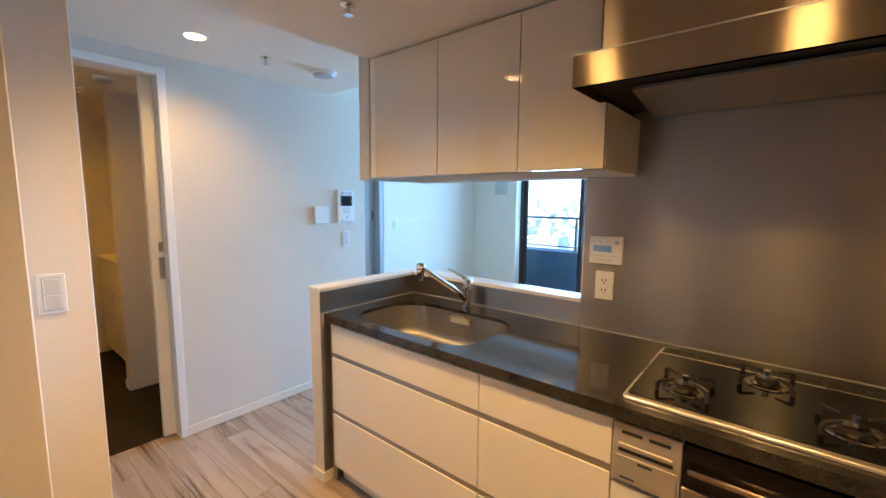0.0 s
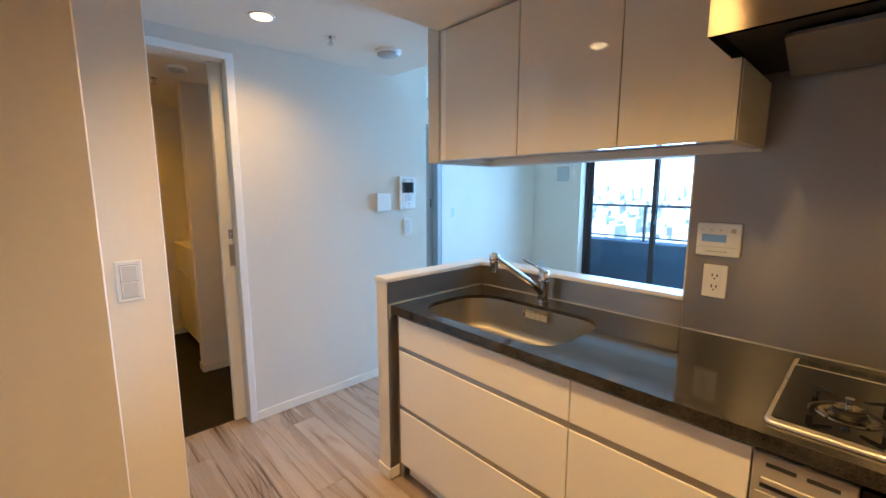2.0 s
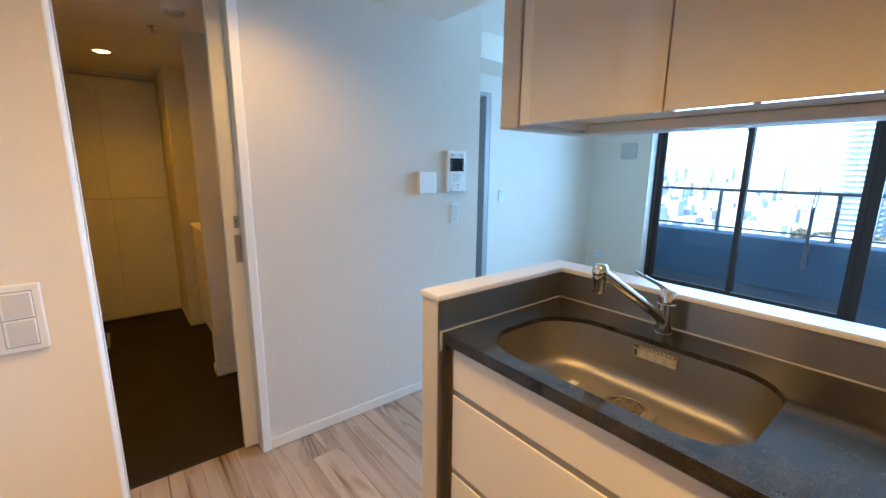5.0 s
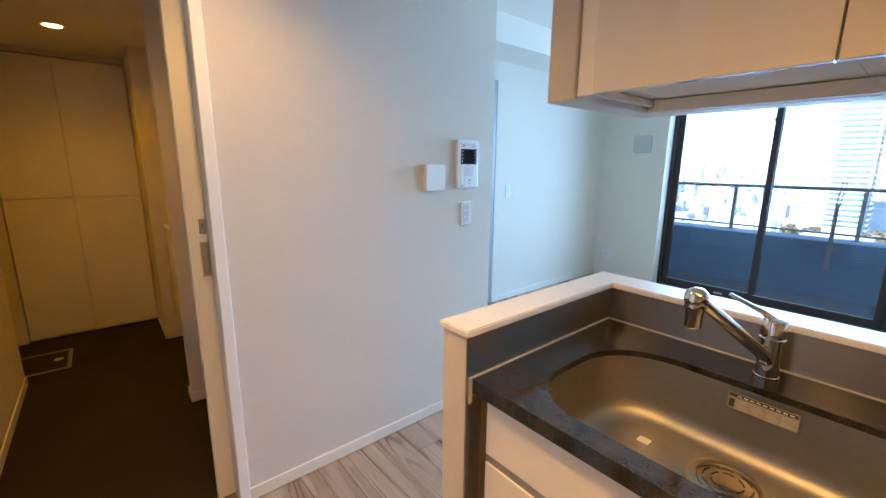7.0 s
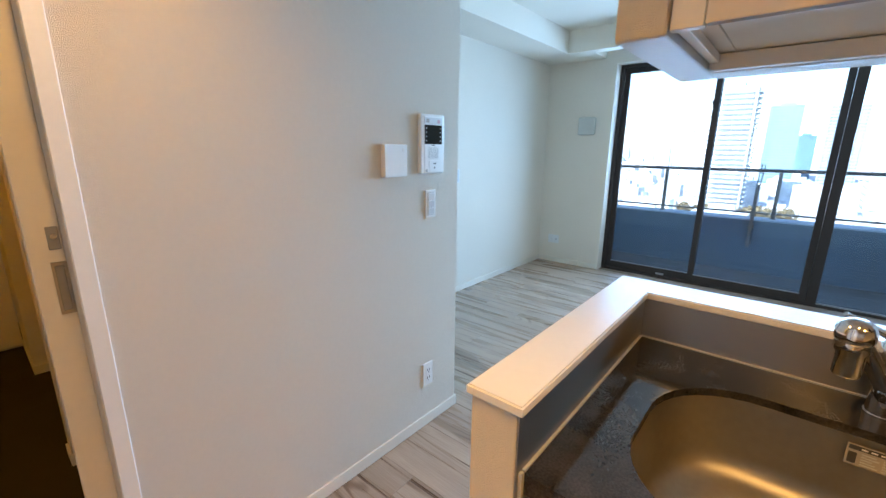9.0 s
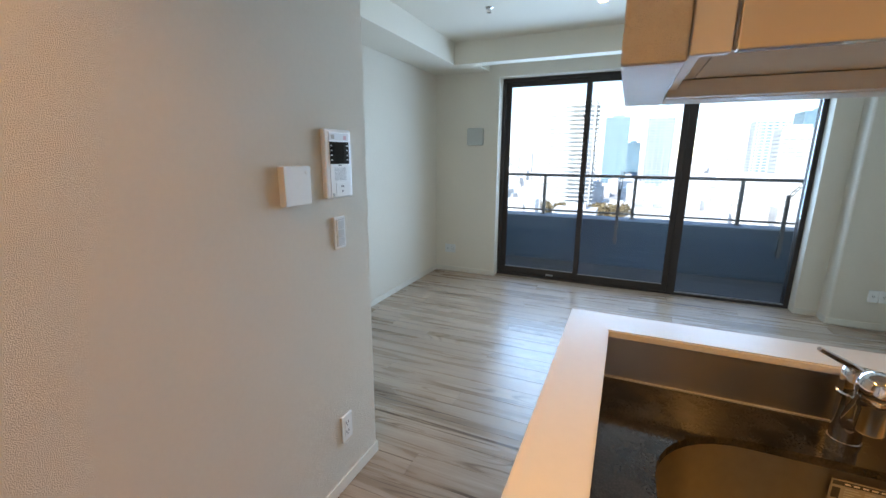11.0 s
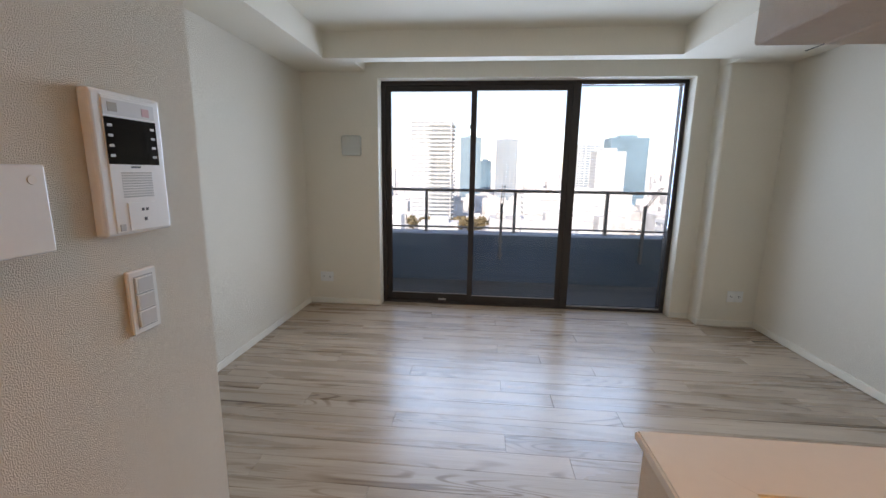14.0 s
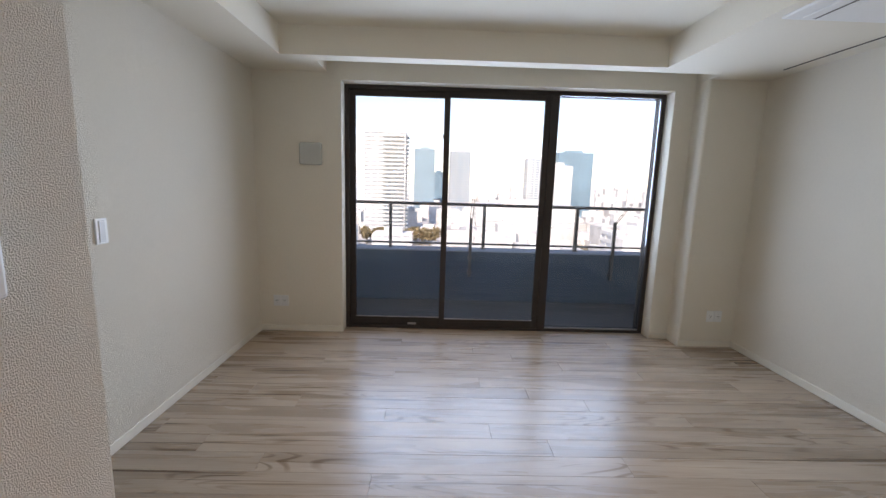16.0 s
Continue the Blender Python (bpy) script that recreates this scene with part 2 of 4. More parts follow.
# ---- mesh helpers ----
def box(bm, x0, y0, z0, x1, y1, z1, bevel=0.0, seg=1):
    vs = [bm.verts.new((x, y, z)) for x in (x0, x1) for y in (y0, y1) for z in (z0, z1)]
    fs = [bm.faces.new([vs[i] for i in q]) for q in ((0, 1, 3, 2), (4, 6, 7, 5), (0, 4, 5, 1), (2, 3, 7, 6), (0, 2, 6, 4), (1, 5, 7, 3))]
    if bevel:
        edges = list({e for f in fs for e in f.edges})
        bmesh.ops.bevel(bm, geom=edges, offset=bevel, segments=seg, affect="EDGES", profile=0.5)


def loop_verts(bm, pts):
    return [bm.verts.new(p) for p in pts]


def bridge(bm, a, b):
    n = len(a)
    for i in range(n):
        bm.faces.new((a[i], a[(i + 1) % n], b[(i + 1) % n], b[i]))


def lathe(bm, profile, centre=(0, 0, 0), n=24, m=None):
    """Turned shape: profile of (radius, height), closed at both ends."""
    c = Vector(centre)
    m = m or Matrix.Identity(3)
    rings = []
    for r, h in profile:
        rings.append(loop_verts(bm, [c + m @ Vector((r * math.cos(2 * math.pi * i / n), r * math.sin(2 * math.pi * i / n), h)) for i in range(n)]))
    for a, b in zip(rings, rings[1:]):
        bridge(bm, a, b)
    bm.faces.new(list(reversed(rings[0])))
    bm.faces.new(rings[-1])


def tube(bm, points, r, n=12):
    """A bent round bar along the points; r is one radius or one for each point."""
    pts = [Vector(p) for p in points]
    rs = r if isinstance(r, (list, tuple)) else [r] * len(pts)
    rings = []
    for i, p in enumerate(pts):
        d = (pts[min(i + 1, len(pts) - 1)] - pts[max(i - 1, 0)]).normalized()
        u = d.orthogonal().normalized() if i == 0 else (u - d * u.dot(d)).normalized()
        v = d.cross(u)
        rings.append(loop_verts(bm, [p + (u * math.cos(2 * math.pi * k / n) + v * math.sin(2 * math.pi * k / n)) * rs[i] for k in range(n)]))
    for a, b in zip(rings, rings[1:]):
        bridge(bm, a, b)
    bm.faces.new(list(reversed(rings[0])))
    bm.faces.new(rings[-1])


def rounded(x0, y0, x1, y1, r, z, n=7):
    """The corners of a rectangle with rounded corners; r is one radius or four, from x1 y1 round by x0 y1, x0 y0, x1 y0."""
    rs = r if isinstance(r, (list, tuple)) else [r] * 4
    out = []
    for k, (cx, cy, sx, sy) in enumerate(((x1, y1, -1, -1), (x0, y1, 1, -1), (x0, y0, 1, 1), (x1, y0, -1, 1))):
        for i in range(n + 1):
            a = math.pi / 2 * (k + i / n)
            out.append((cx + sx * rs[k] + rs[k] * math.cos(a), cy + sy * rs[k] + rs[k] * math.sin(a), z))
    return out


def mesh_of(name, bm, material, smooth=False):
    bmesh.ops.recalc_face_normals(bm, faces=bm.faces)
    me = bpy.data.meshes.new(name)
    bm.to_mesh(me)
    bm.free()
    for mm in (material if isinstance(material, (list, tuple)) else [material]):
        me.materials.append(mm)
    if smooth:
        me.polygons.foreach_set("use_smooth", [True] * len(me.polygons))
        me.set_sharp_from_angle(angle=radians(48))
    return me


def part(name, bm, material, parent, label="", smooth=False):
    ob = new(name, mesh_of(name, bm, material, smooth))
    if parent:
        ob.parent = parent
        top = parent
        off = Vector(parent.location)
        while top.parent:
            top = top.parent
            off += Vector(top.location)
        ob.data.transform(Matrix.Translation(-off))
    return tagged(ob, label=label)


def thing(name, at, label, category, group=""):
    ob = new(name)
    ob.empty_display_size = 0.1
    ob.location = at
    return tagged(ob, label, category, group)


def boxpart(name, c, material, parent, label="", bevel=0.0015, seg=1):
    bm = bmesh.new()
    box(bm, *c, bevel=bevel, seg=seg)
    return part(name, bm, material, parent, label)


def struct(name, boxes, material, label, category, bevel=0.0):
    bm = bmesh.new()
    for c in boxes:
        box(bm, *c, bevel=bevel)
    return tagged(part(name, bm, material, None), label, category, kind="structure")


# ---- large structure ----
IW, EAST, WEST, BACK, WIN = -2.2, 0.92, -3.3, 2.12, 5.62
TOP = 2.75
struct("wall_passage", [(-2.34, 1.157, 0, IW, 2.551, TOP), (-2.34, 0.38, 2.058, IW, 1.157, TOP)], PAPER, "white textured wallpapered wall beside the passage", "wall")
struct("wall_living_south", [(-3.44, 2.451, 0, -2.34, 2.551, TOP)], PAPER, "white wallpapered wall at the back of the living room", "wall")
struct("wall_west", [(-3.44, 3.75, 0, WEST, 5.9, TOP), (-3.44, 2.551, 2.097, WEST, 3.75, TOP)], PAPER, "white wallpapered side wall of the living room", "wall")
struct("wall_window", [(WEST, WIN, 0, -2.56, 5.9, TOP), (0.268, WIN, 0, 0.44, 5.9, TOP), (-2.56, WIN, 2.2, 0.268, 5.9, TOP)], PAPER, "white wallpapered wall round the balcony window", "wall")
struct("pillar", [(0.44, 5.445, 0, EAST + 0.08, 5.9, TOP)], PAPER, "white wallpapered pillar beside the window", "pillar", bevel=0.012)
struct("wall_east", [(EAST, -0.45, 0, 1.06, 5.9, TOP)], PAPER, "long white wallpapered wall", "wall")
struct("wall_kitchen", [(-0.235, BACK + 0.004, 0, EAST, 2.215, TOP)], PAPER, "white wall between kitchen and living room", "wall")
struct("wall_low", [(-1.318, BACK + 0.004, 0, -0.235, 2.210, 0.9675), (-1.318, 1.478, 0, -1.239, BACK + 0.004, 0.9675)], PAPER, "low white wallpapered wall round the sink counter", "wall")
struct("wall_hanging", [(-1.245, 1.735, 1.5, -1.170, 2.215, TOP), (-1.170, 2.125, 1.5, -0.235, 2.215, TOP)], PAPER_NEAR, "wallpapered hanging wall round the upper cabinets", "wall", bevel=0.003)
struct("wall_south", [(-0.84, -0.55, 0, 1.06, -0.45, TOP)], PAPER, "plain white wall behind the kitchen", "wall")
struct("wall_nook", [(-0.922, -0.55, 0, -0.84, 0.4945, TOP)], PAPER_FINE, "white wall end beside the service panels", "wall", bevel=0.003)
struct("wall_switch", [(-1.40, 0.28, 0, -1.27, 0.672, TOP)], PAPER_FINE, "white wall that carries the light switch", "wall", bevel=0.003)
struct("wall_hall_south", [(-4.0, 0.28, 0, -1.475, 0.38, TOP), (-4.9, -0.1, 0, -4.0, 0.0, TOP), (-4.05, 0.0, 0, -3.95, 0.28, TOP)], PAPER, "white wallpapered hall wall", "wall")
struct("wall_hall_pier", [(-3.25, 1.14, 0, -3.155, 2.455, TOP)], PAPER, "white wallpapered wall end between two hall recesses", "wall")
struct("wall_hall_north", [(-3.155, 1.66, 0, -2.34, 2.455, TOP)], PAPER, "white wallpapered wall at the back of a hall recess beside the doorway", "wall")
struct("wall_hall_recess", [(-4.27, 1.55, 0, -3.25, 1.65, TOP)], PAPER, "white wallpapered wall at the back of a hall recess", "wall")
struct("wall_hall_corner", [(-4.9, 1.135, 0, -4.27, 1.65, TOP)], PAPER, "white wallpapered wall beside the hall closet", "wall")
struct("wall_hall_end", [(-5.5, -0.1, 0, -5.4, 1.7, TOP), (-5.4, 0.0, 0, -4.8, 0.325, TOP), (-5.4, 0.325, 2.085, -4.8, 1.135, TOP)], PAPER, "white wall at the end of the hall", "wall")

# ceilings
struct("ceiling_living", [(-2.9, 2.24, 2.465, -0.06, 5.17, 2.6)], CEIL, "raised white living room ceiling", "ceiling")
struct("ceiling_beam_west", [(WEST, 2.24, 2.26, -2.9, 5.62, 2.6)], CEIL, "white dropped ceiling along the side wall", "ceiling")
struct("ceiling_beam_east", [(-0.06, 2.215, 2.26, EAST, 5.305, 2.6), (0.436, 5.305, 2.26, EAST, 5.62, 2.6)], CEIL, "white dropped ceiling with the air conditioner", "ceiling")
struct("ceiling_beam_window", [(-2.9, 5.17, 2.26, -0.06, 5.305, 2.6), (-2.9, 5.305, 2.26, -2.675, 5.62, 2.6), (-2.675, 5.305, 2.36, 0.4355, 5.62, 2.6)], CEIL, "white dropped ceiling with a curtain slot over the window", "ceiling")
struct("ceiling_passage", [(-2.36, -0.55, 2.16, -1.18, 2.24, 2.6)], CEIL, "white ceiling of the passage", "ceiling")
struct("ceiling_kitchen", [(-1.18, -0.55, 2.07, EAST, 2.12, 2.6)], CEIL, "lowered white kitchen ceiling", "ceiling")
struct("ceiling_hall", [(-5.4, -0.1, 2.12, -2.34, 1.66, 2.6)], CEIL, "white hall ceiling", "ceiling")
# Unseen cover over all ceilings, added against sun leaking in.
struct("sun_block_slab", [(-5.6, -0.7, 2.75, 1.2, 5.9, 2.85)], CONC, "unseen slab added above the rooms to keep the sun out", "slab")

# sub-floor, hall floor
struct("floor_base", [(-5.5, -0.55, -0.22, 1.06, 5.9, -0.0125)], CONC, "concrete slab under the floors", "slab")
hall_floor = struct("floor_hall", [(-5.4, -0.1, -0.012, -2.305, 1.66, -0.002)], DARKFLOOR, "dark brown vinyl hall floor", "floor")
floor = struct("floor", [(-2.305, -0.5, -0.012, EAST, 2.56, -0.006), (WEST, 2.56, -0.012, EAST, WIN + 0.12, -0.006)], DARK, "pale ash-coloured board floor", "floor")

# baseboards
H = 0.058
struct("baseboard", [
    (IW, 1.196, 0.003, IW + 0.008, 2.559, H), (-3.3, 2.551, 0.003, IW, 2.559, H),
    (WEST, 3.75, 0.003, WEST + 0.008, WIN, H), (WEST, WIN - 0.008, 0.003, -2.56, WIN, H), (0.275, WIN - 0.008, 0.003, 0.432, WIN, H), (0.432, 5.437, 0.003, 0.44, WIN, H), (0.44, 5.437, 0.003, EAST, 5.445, H), (EAST - 0.008, 2.215, 0.003, EAST, 5.437, H),
    (-1.326, 1.470, 0.003, -1.239, 1.478, H), (-1.326, 1.478, 0.003, -1.318, 2.218, H), (-1.318, 2.210, 0.003, EAST, 2.218, H), (-1.239, 1.470, 0.003, -1.231, 1.54, H),
    (-1.27, 0.494, 0.003, -1.262, 0.68, H), (-0.84, -0.45, 0.003, -0.832, 0.494, H),
    (-4.0, 0.38, 0.003, -1.476, 0.388, H), (-3.25, 1.132, 0.003, -3.147, 1.14, H), (-3.155, 1.14, 0.003, -3.147, 1.66, H), (-3.147, 1.652, 0.003, -2.34, 1.66, H), (-3.258, 1.132, 0.003, -3.25, 1.55, H), (-4.27, 1.127, 0.003, -4.262, 1.55, H), (-4.8, 1.127, 0.003, -4.27, 1.135, H), (-4.8, 0.0, 0.003, -4.792, 0.325, H)], SKIRT, "low cream baseboard", "baseboard", bevel=0.0015)


# ---- passage door and its frame ----
struct("door_frame", [(-2.352, 1.158, 0.001, IW + 0.008, 1.196, 2.09), (-2.352, 0.38, 2.052, IW + 0.008, 1.158, 2.09)], TRIM, "white door casing of the hall doorway", "door frame", bevel=0.002)
pd = thing("sliding_door", (-2.285, 1.12, 0.01), "white sliding door pushed back into its wall pocket", "door")
pd["kind"] = "structure"
boxpart("leaf", (-2.305, 1.095, 0.012, -2.270, 1.157, 2.05), CARCASS, pd)
boxpart("lock_plate", (-2.2705, 1.131, 1.102, -2.267, 1.153, 1.156), GROOVE, pd, "square metal lock plate")
bm = bmesh.new()
lathe(bm, [(0.006, 0), (0.006, 0.004)], (-2.268, 1.142, 1.133), 12, Matrix(((0, 0, 1), (1, 0, 0), (0, 1, 0))))
part("lock_pin", bm, CHROME, pd, smooth=True)
bm = bmesh.new()
box(bm, -2.2705, 1.128, 0.945, -2.266, 1.156, 0.953)
box(bm, -2.2705, 1.128, 1.064, -2.266, 1.156, 1.072)
box(bm, -2.2705, 1.128, 0.953, -2.266, 1.133, 1.064)
box(bm, -2.2705, 1.151, 0.953, -2.266, 1.156, 1.064)
part("pull_frame", bm, STEEL, pd, "brushed metal flush pull")
boxpart("pull_recess", (-2.2704, 1.133, 0.953, -2.2685, 1.151, 1.064), GROOVE, pd)
struct("door_slot", [(-2.31, 0.38, 0, -2.304, 1.157, 0.004)], DARK, "dark threshold line of the sliding door", "threshold")

# ---- flush service panels beside the kitchen ----
def service_panel(z0, z1, label, gap, x1):
    a = thing("service_panel", (-1.08, 0.494, z0), label, "service panel", "service panels")
    a["kind"] = "structure"
    boxpart("panel", (-1.213, 0.478, z0 + gap, x1, 0.4955, z1 - 0.003), TRIM, a, bevel=0.001)
    boxpart("groove", (-1.227, 0.47, z0, x1 + gap, 0.4935, z1), GROOVE, a, bevel=0)


struct("wall_panels", [(-1.27, 0.40, 0, -0.9225, 0.493, TOP)], TRIM, "glossy white wall face that holds the service panels", "wall")
service_panel(1.032, 2.05, "tall white flush service panel with a wide groove", 0.014, -0.930)
service_panel(0.832, 1.030, "narrow white flush service panel with a fine joint", 0.003, -0.930)
service_panel(0.10, 0.830, "low white flush service panel with a fine joint", 0.003, -0.930)

# casing, dark strip drawn for the shade on it, and lever at the end of the switch wall
struct("door_casing", [(-1.430, 0.28, 0, -1.401, 0.675, 2.06)], TRIM, "white door casing on the wall end", "door frame")
struct("casing_shade", [(-1.475, 0.28, 0, -1.4305, 0.673, 2.06)], BRONZE, "dark strip that stands for the hall's shade on the casing", "door frame")
lv = thing("lever_handle", (-1.476, 0.66, 1.036), "small chrome lever handle beside the white casing", "handle")
bm = bmesh.new()
tube(bm, [(-1.474, 0.650, 1.036), (-1.505, 0.655, 1.036), (-1.522, 0.668, 1.036)], 0.007, 10)
part("lever", bm, CHROME, lv, smooth=True)
bm = bmesh.new()
lathe(bm, [(0.020, 0), (0.020, -0.005)], (-1.476, 0.640, 1.036), 20, Matrix(((0, 0, 1), (1, 0, 0), (0, 1, 0))))
part("rose", bm, CHROME, lv, smooth=True)

# ---- hall closet ----
hc = thing("hall_closet", (-4.8, 0.73, 0), "cream built-in closet with four flush doors in the hall", "closet")
boxpart("carcass", (-5.38, 0.33, 0.0, -4.835, 1.13, 2.08), CARCASS, hc)
for y0, y1 in ((0.333, 0.712), (0.717, 1.130)):
    for z0, z1 in ((0.02, 1.078), (1.084, 2.075)):
        boxpart("door", (-4.83, y0, z0, -4.808, y1, z1), DRAWER, hc)
sc = thing("hall_cabinet", (-3.75, 1.4, 0), "low white built-in cabinet in the hall recess", "cabinet")
boxpart("body", (-4.25, 1.235, 0.06, -3.27, 1.545, 0.87), CARCASS, sc)
boxpart("worktop", (-4.262, 1.205, 0.873, -3.262, 1.547, 0.895), CAP, sc)
for k in range(2):
    for z0, z1 in ((0.08, 0.62), (0.63, 0.865)):
        boxpart("front", (-4.245 + k * 0.49, 1.215, z0, -3.762 + k * 0.49, 1.232, z1), DRAWER, sc)
fh = thing("floor_hatch", (-4.34, 0.43, 0.0), "pale metal-framed inspection hatch in the hall floor", "floor hatch")
bm = bmesh.new()
for c in ((-4.50, 0.225, -4.478, 0.58), (-4.152, 0.225, -4.13, 0.58), (-4.478, 0.225, -4.152, 0.247), (-4.478, 0.558, -4.152, 0.58)):
    box(bm, c[0], c[1], -0.001, c[2], c[3], 0.003)
part("frame", bm, ALU, fh)
boxpart("lid", (-4.476, 0.249, -0.001, -4.154, 0.556, 0.001), DARKFLOOR, fh, bevel=0)
bm = bmesh.new()
lathe(bm, [(0.026, 0.0), (0.026, 0.003)], (-4.33, 0.51, 0.001), 16)
part("ring_pull", bm, PALE, fh)

# ---- living room side door ----
ld = thing("bedroom_door", (-3.37, 3.2, 0), "closed sliding door of the next room, darkened to hold its shade", "door")
ld["kind"] = "structure"
boxpart("leaf", (-3.425, 2.60, 0.008, -3.39, 3.683, 2.058), TAUPE, ld)
boxpart("flush_pull", (-3.3905, 3.64, 1.17, -3.385, 3.655, 1.27), DARK, ld, "dark flush pull")
struct("door_frame", [(-3.44, 3.685, 0, WEST - 0.004, 3.75, 2.095), (-3.44, 2.563, 2.06, WEST - 0.004, 3.685, 2.095)], JAMB, "casing of the side door, greyed to hold its shade", "door frame", bevel=0.002)

# ---- window ----
GX0, GX1, WY = -2.56, 0.268, 5.76
win = thing("window_1", (-1.15, WY, 0), "wide dark bronze aluminium balcony window with two sliding panes and a fixed pane", "window")
win["kind"] = "structure"
boxpart("window_frame", (GX0, WY - 0.01, 0.0, GX0 + 0.035, WY + 0.10, 2.2), BRONZE, win)
boxpart("window_frame", (GX1 - 0.035, WY - 0.01, 0.0, GX1, WY + 0.10, 2.2), BRONZE, win)
boxpart("window_frame", (GX0 + 0.035, WY - 0.01, 2.165, GX1 - 0.035, WY + 0.10, 2.2), BRONZE, win)
boxpart("window_sill", (GX0 + 0.035, WY - 0.01, 0.0, GX1 - 0.035, WY + 0.10, 0.022), BRONZE, win)
boxpart("mullion", (-0.745, WY - 0.012, 0.022, -0.674, WY + 0.032, 2.165), BRONZE, win)


def sash(x0, x1, y, zb, name, right=0.05):
    s = thing(name, ((x0 + x1) / 2, y, zb), "", "")
    s.parent = win
    s.location = Vector(s.location) - Vector(win.location)
    o = s.location + win.location
    for n, c in (("stile", (x0, y - 0.014, zb, x0 + 0.05, y + 0.014, 2.165)), ("stile", (x1 - right, y - 0.014, zb, x1, y + 0.014, 2.165)),
                 ("rail", (x0 + 0.05, y - 0.014, 2.115, x1 - right, y + 0.014, 2.165)), ("rail", (x0 + 0.05, y - 0.014, zb, x1 - right, y + 0.014, zb + 0.075))):
        bm = bmesh.new()
        box(bm, *c, bevel=0.002)
        p = part(n, bm, BRONZE, None)
        p.parent = s
        p.data.transform(Matrix.Translation(-o))
    for n, c, m, l in (("pane", (x0 + 0.046, y - 0.003, zb + 0.071, x1 - right + 0.004, y + 0.003, 2.119), GLASS, "clear glass"),
                       ("bead", (x0 + 0.05, y - 0.0165, zb + 0.072, x1 - right, y - 0.0145, zb + 0.080), ALU, "bright metal glazing bead")):
        bm = bmesh.new()
        box(bm, *c)
        p = part(n, bm, m, None, l)
        p.parent = s
        p.data.transform(Matrix.Translation(-o))
        if n == "pane":
            p.visible_shadow = False
    return s


sash(GX0 + 0.037, -1.632, WY + 0.050, 0.024, "window_sash", right=0.048)
sash(-1.686, -0.747, WY + 0.013, 0.024, "window_sash")
bm = bmesh.new()
box(bm, -0.672, WY + 0.012, 0.024, GX1 - 0.037, WY + 0.018, 2.163)
pane = part("pane", bm, GLASS, win, "clear fixed glass")
pane.visible_shadow = False
boxpart("bead", (-0.672, WY + 0.004, 0.024, GX1 - 0.037, WY + 0.011, 0.038), ALU, win, "bright metal glazing bead")
bm = bmesh.new()
box(bm, -1.662, WY - 0.012, 0.90, -1.640, WY + 0.005, 0.99, bevel=0.004)
box(bm, -1.657, WY - 0.026, 0.93, -1.645, WY - 0.011, 1.01, bevel=0.003)
part("crescent_lock", bm, DARK, win, "dark crescent latch")
boxpart("pull_tab", (-1.694, WY - 0.006, 1.765, -1.676, WY + 0.006, 1.80), DARK, win)
boxpart("stop", (-1.98, WY + 0.0005, 0.035, -1.90, WY + 0.0055, 0.055), ALU, win, "small bright label plate")
struct("reveal_sill", [(GX0, WIN, -0.012, GX1, WY - 0.011, 0.0)], WOOD, "ash-coloured board at the window foot", "sill")

# ---- wall vents, outlets, switches ----
def on_wall(c, u, n, w, h, d, at, bm, bevel=0.0):
    """A plate centred at c on a wall with the normal n and the sideways direction u; at = (s0, t0, s1, t1) in the plate's own metres, d = (near, far)."""
    u, n, z = Vector(u), Vector(n), Vector((0, 0, 1))
    pts = [Vector(c) + u * s + z * t + n * q for s in (at[0], at[2]) for t in (at[1], at[3]) for q in d]
    lo = [min(p[i] for p in pts) for i in range(3)]
    hi = [max(p[i] for p in pts) for i in range(3)]
    box(bm, *lo, *hi, bevel=bevel)


def plate(name, c, u, n, w, h, label, group, rockers=0, outlet=0, cat="light switch", rw=0.5):
    t = thing(name, c, label, cat, group)
    bm = bmesh.new()
    on_wall(c, u, n, w, h, (0, 0.009), (-w / 2, -h / 2, w / 2, h / 2), bm, 0.0025)
    part("plate", bm, PLASTIC, t)
    for k in range(rockers):
        rh = h * 0.80 / rockers
        z0 = -h * 0.40 + k * rh
        bm = bmesh.new()
        on_wall(c, u, n, w, h, (0.0085, 0.0125), (-w * rw / 2, z0 + 0.0012, w * rw / 2, z0 + rh - 0.0012), bm, 0.001)
        part("rocker", bm, PLASTIC, t)
    if rockers:
        for k in range(rockers):
            rh = h * 0.80 / rockers
            z0 = -h * 0.40 + k * rh
            bm = bmesh.new()
            on_wall(c, u, n, w, h, (0.0124, 0.0129), (-w * rw * 0.40, z0 + 0.0035, w * rw * 0.45, z0 + rh - 0.0035), bm)
            part("rocker_face", bm, PALE, t, "pale grey touch area")
        bm = bmesh.new()
        on_wall(c, u, n, w, h, (0.0088, 0.0096), (-w * rw / 2 - 0.0015, -h * 0.40 - 0.0015, w * rw / 2 + 0.0015, h * 0.40 + 0.0015), bm)
        part("surround", bm, GREYP, t)
    for k in range(outlet):
        zc = (k - (outlet - 1) / 2) * h * 0.34
        bm = bmesh.new()
        on_wall(c, u, n, w, h, (0.0085, 0.0105), (-w * 0.24, zc - h * 0.15, w * 0.24, zc + h * 0.15), bm, 0.001)
        part("socket", bm, PLASTIC, t)
        for s in (-1, 1):
            bm = bmesh.new()
            on_wall(c, u, n, w, h, (0.0100, 0.0109), (s * w * 0.10 - 0.0018, zc - 0.003, s * w * 0.10 + 0.0018, zc + 0.008), bm)
            part("slot", bm, DARK, t)
        bm = bmesh.new()
        on_wall(c, u, n, w, h, (0.0100, 0.0109), (-0.0025, zc - 0.012, 0.0025, zc - 0.0075), bm)
        part("earth_hole", bm, DARK, t)
    return t


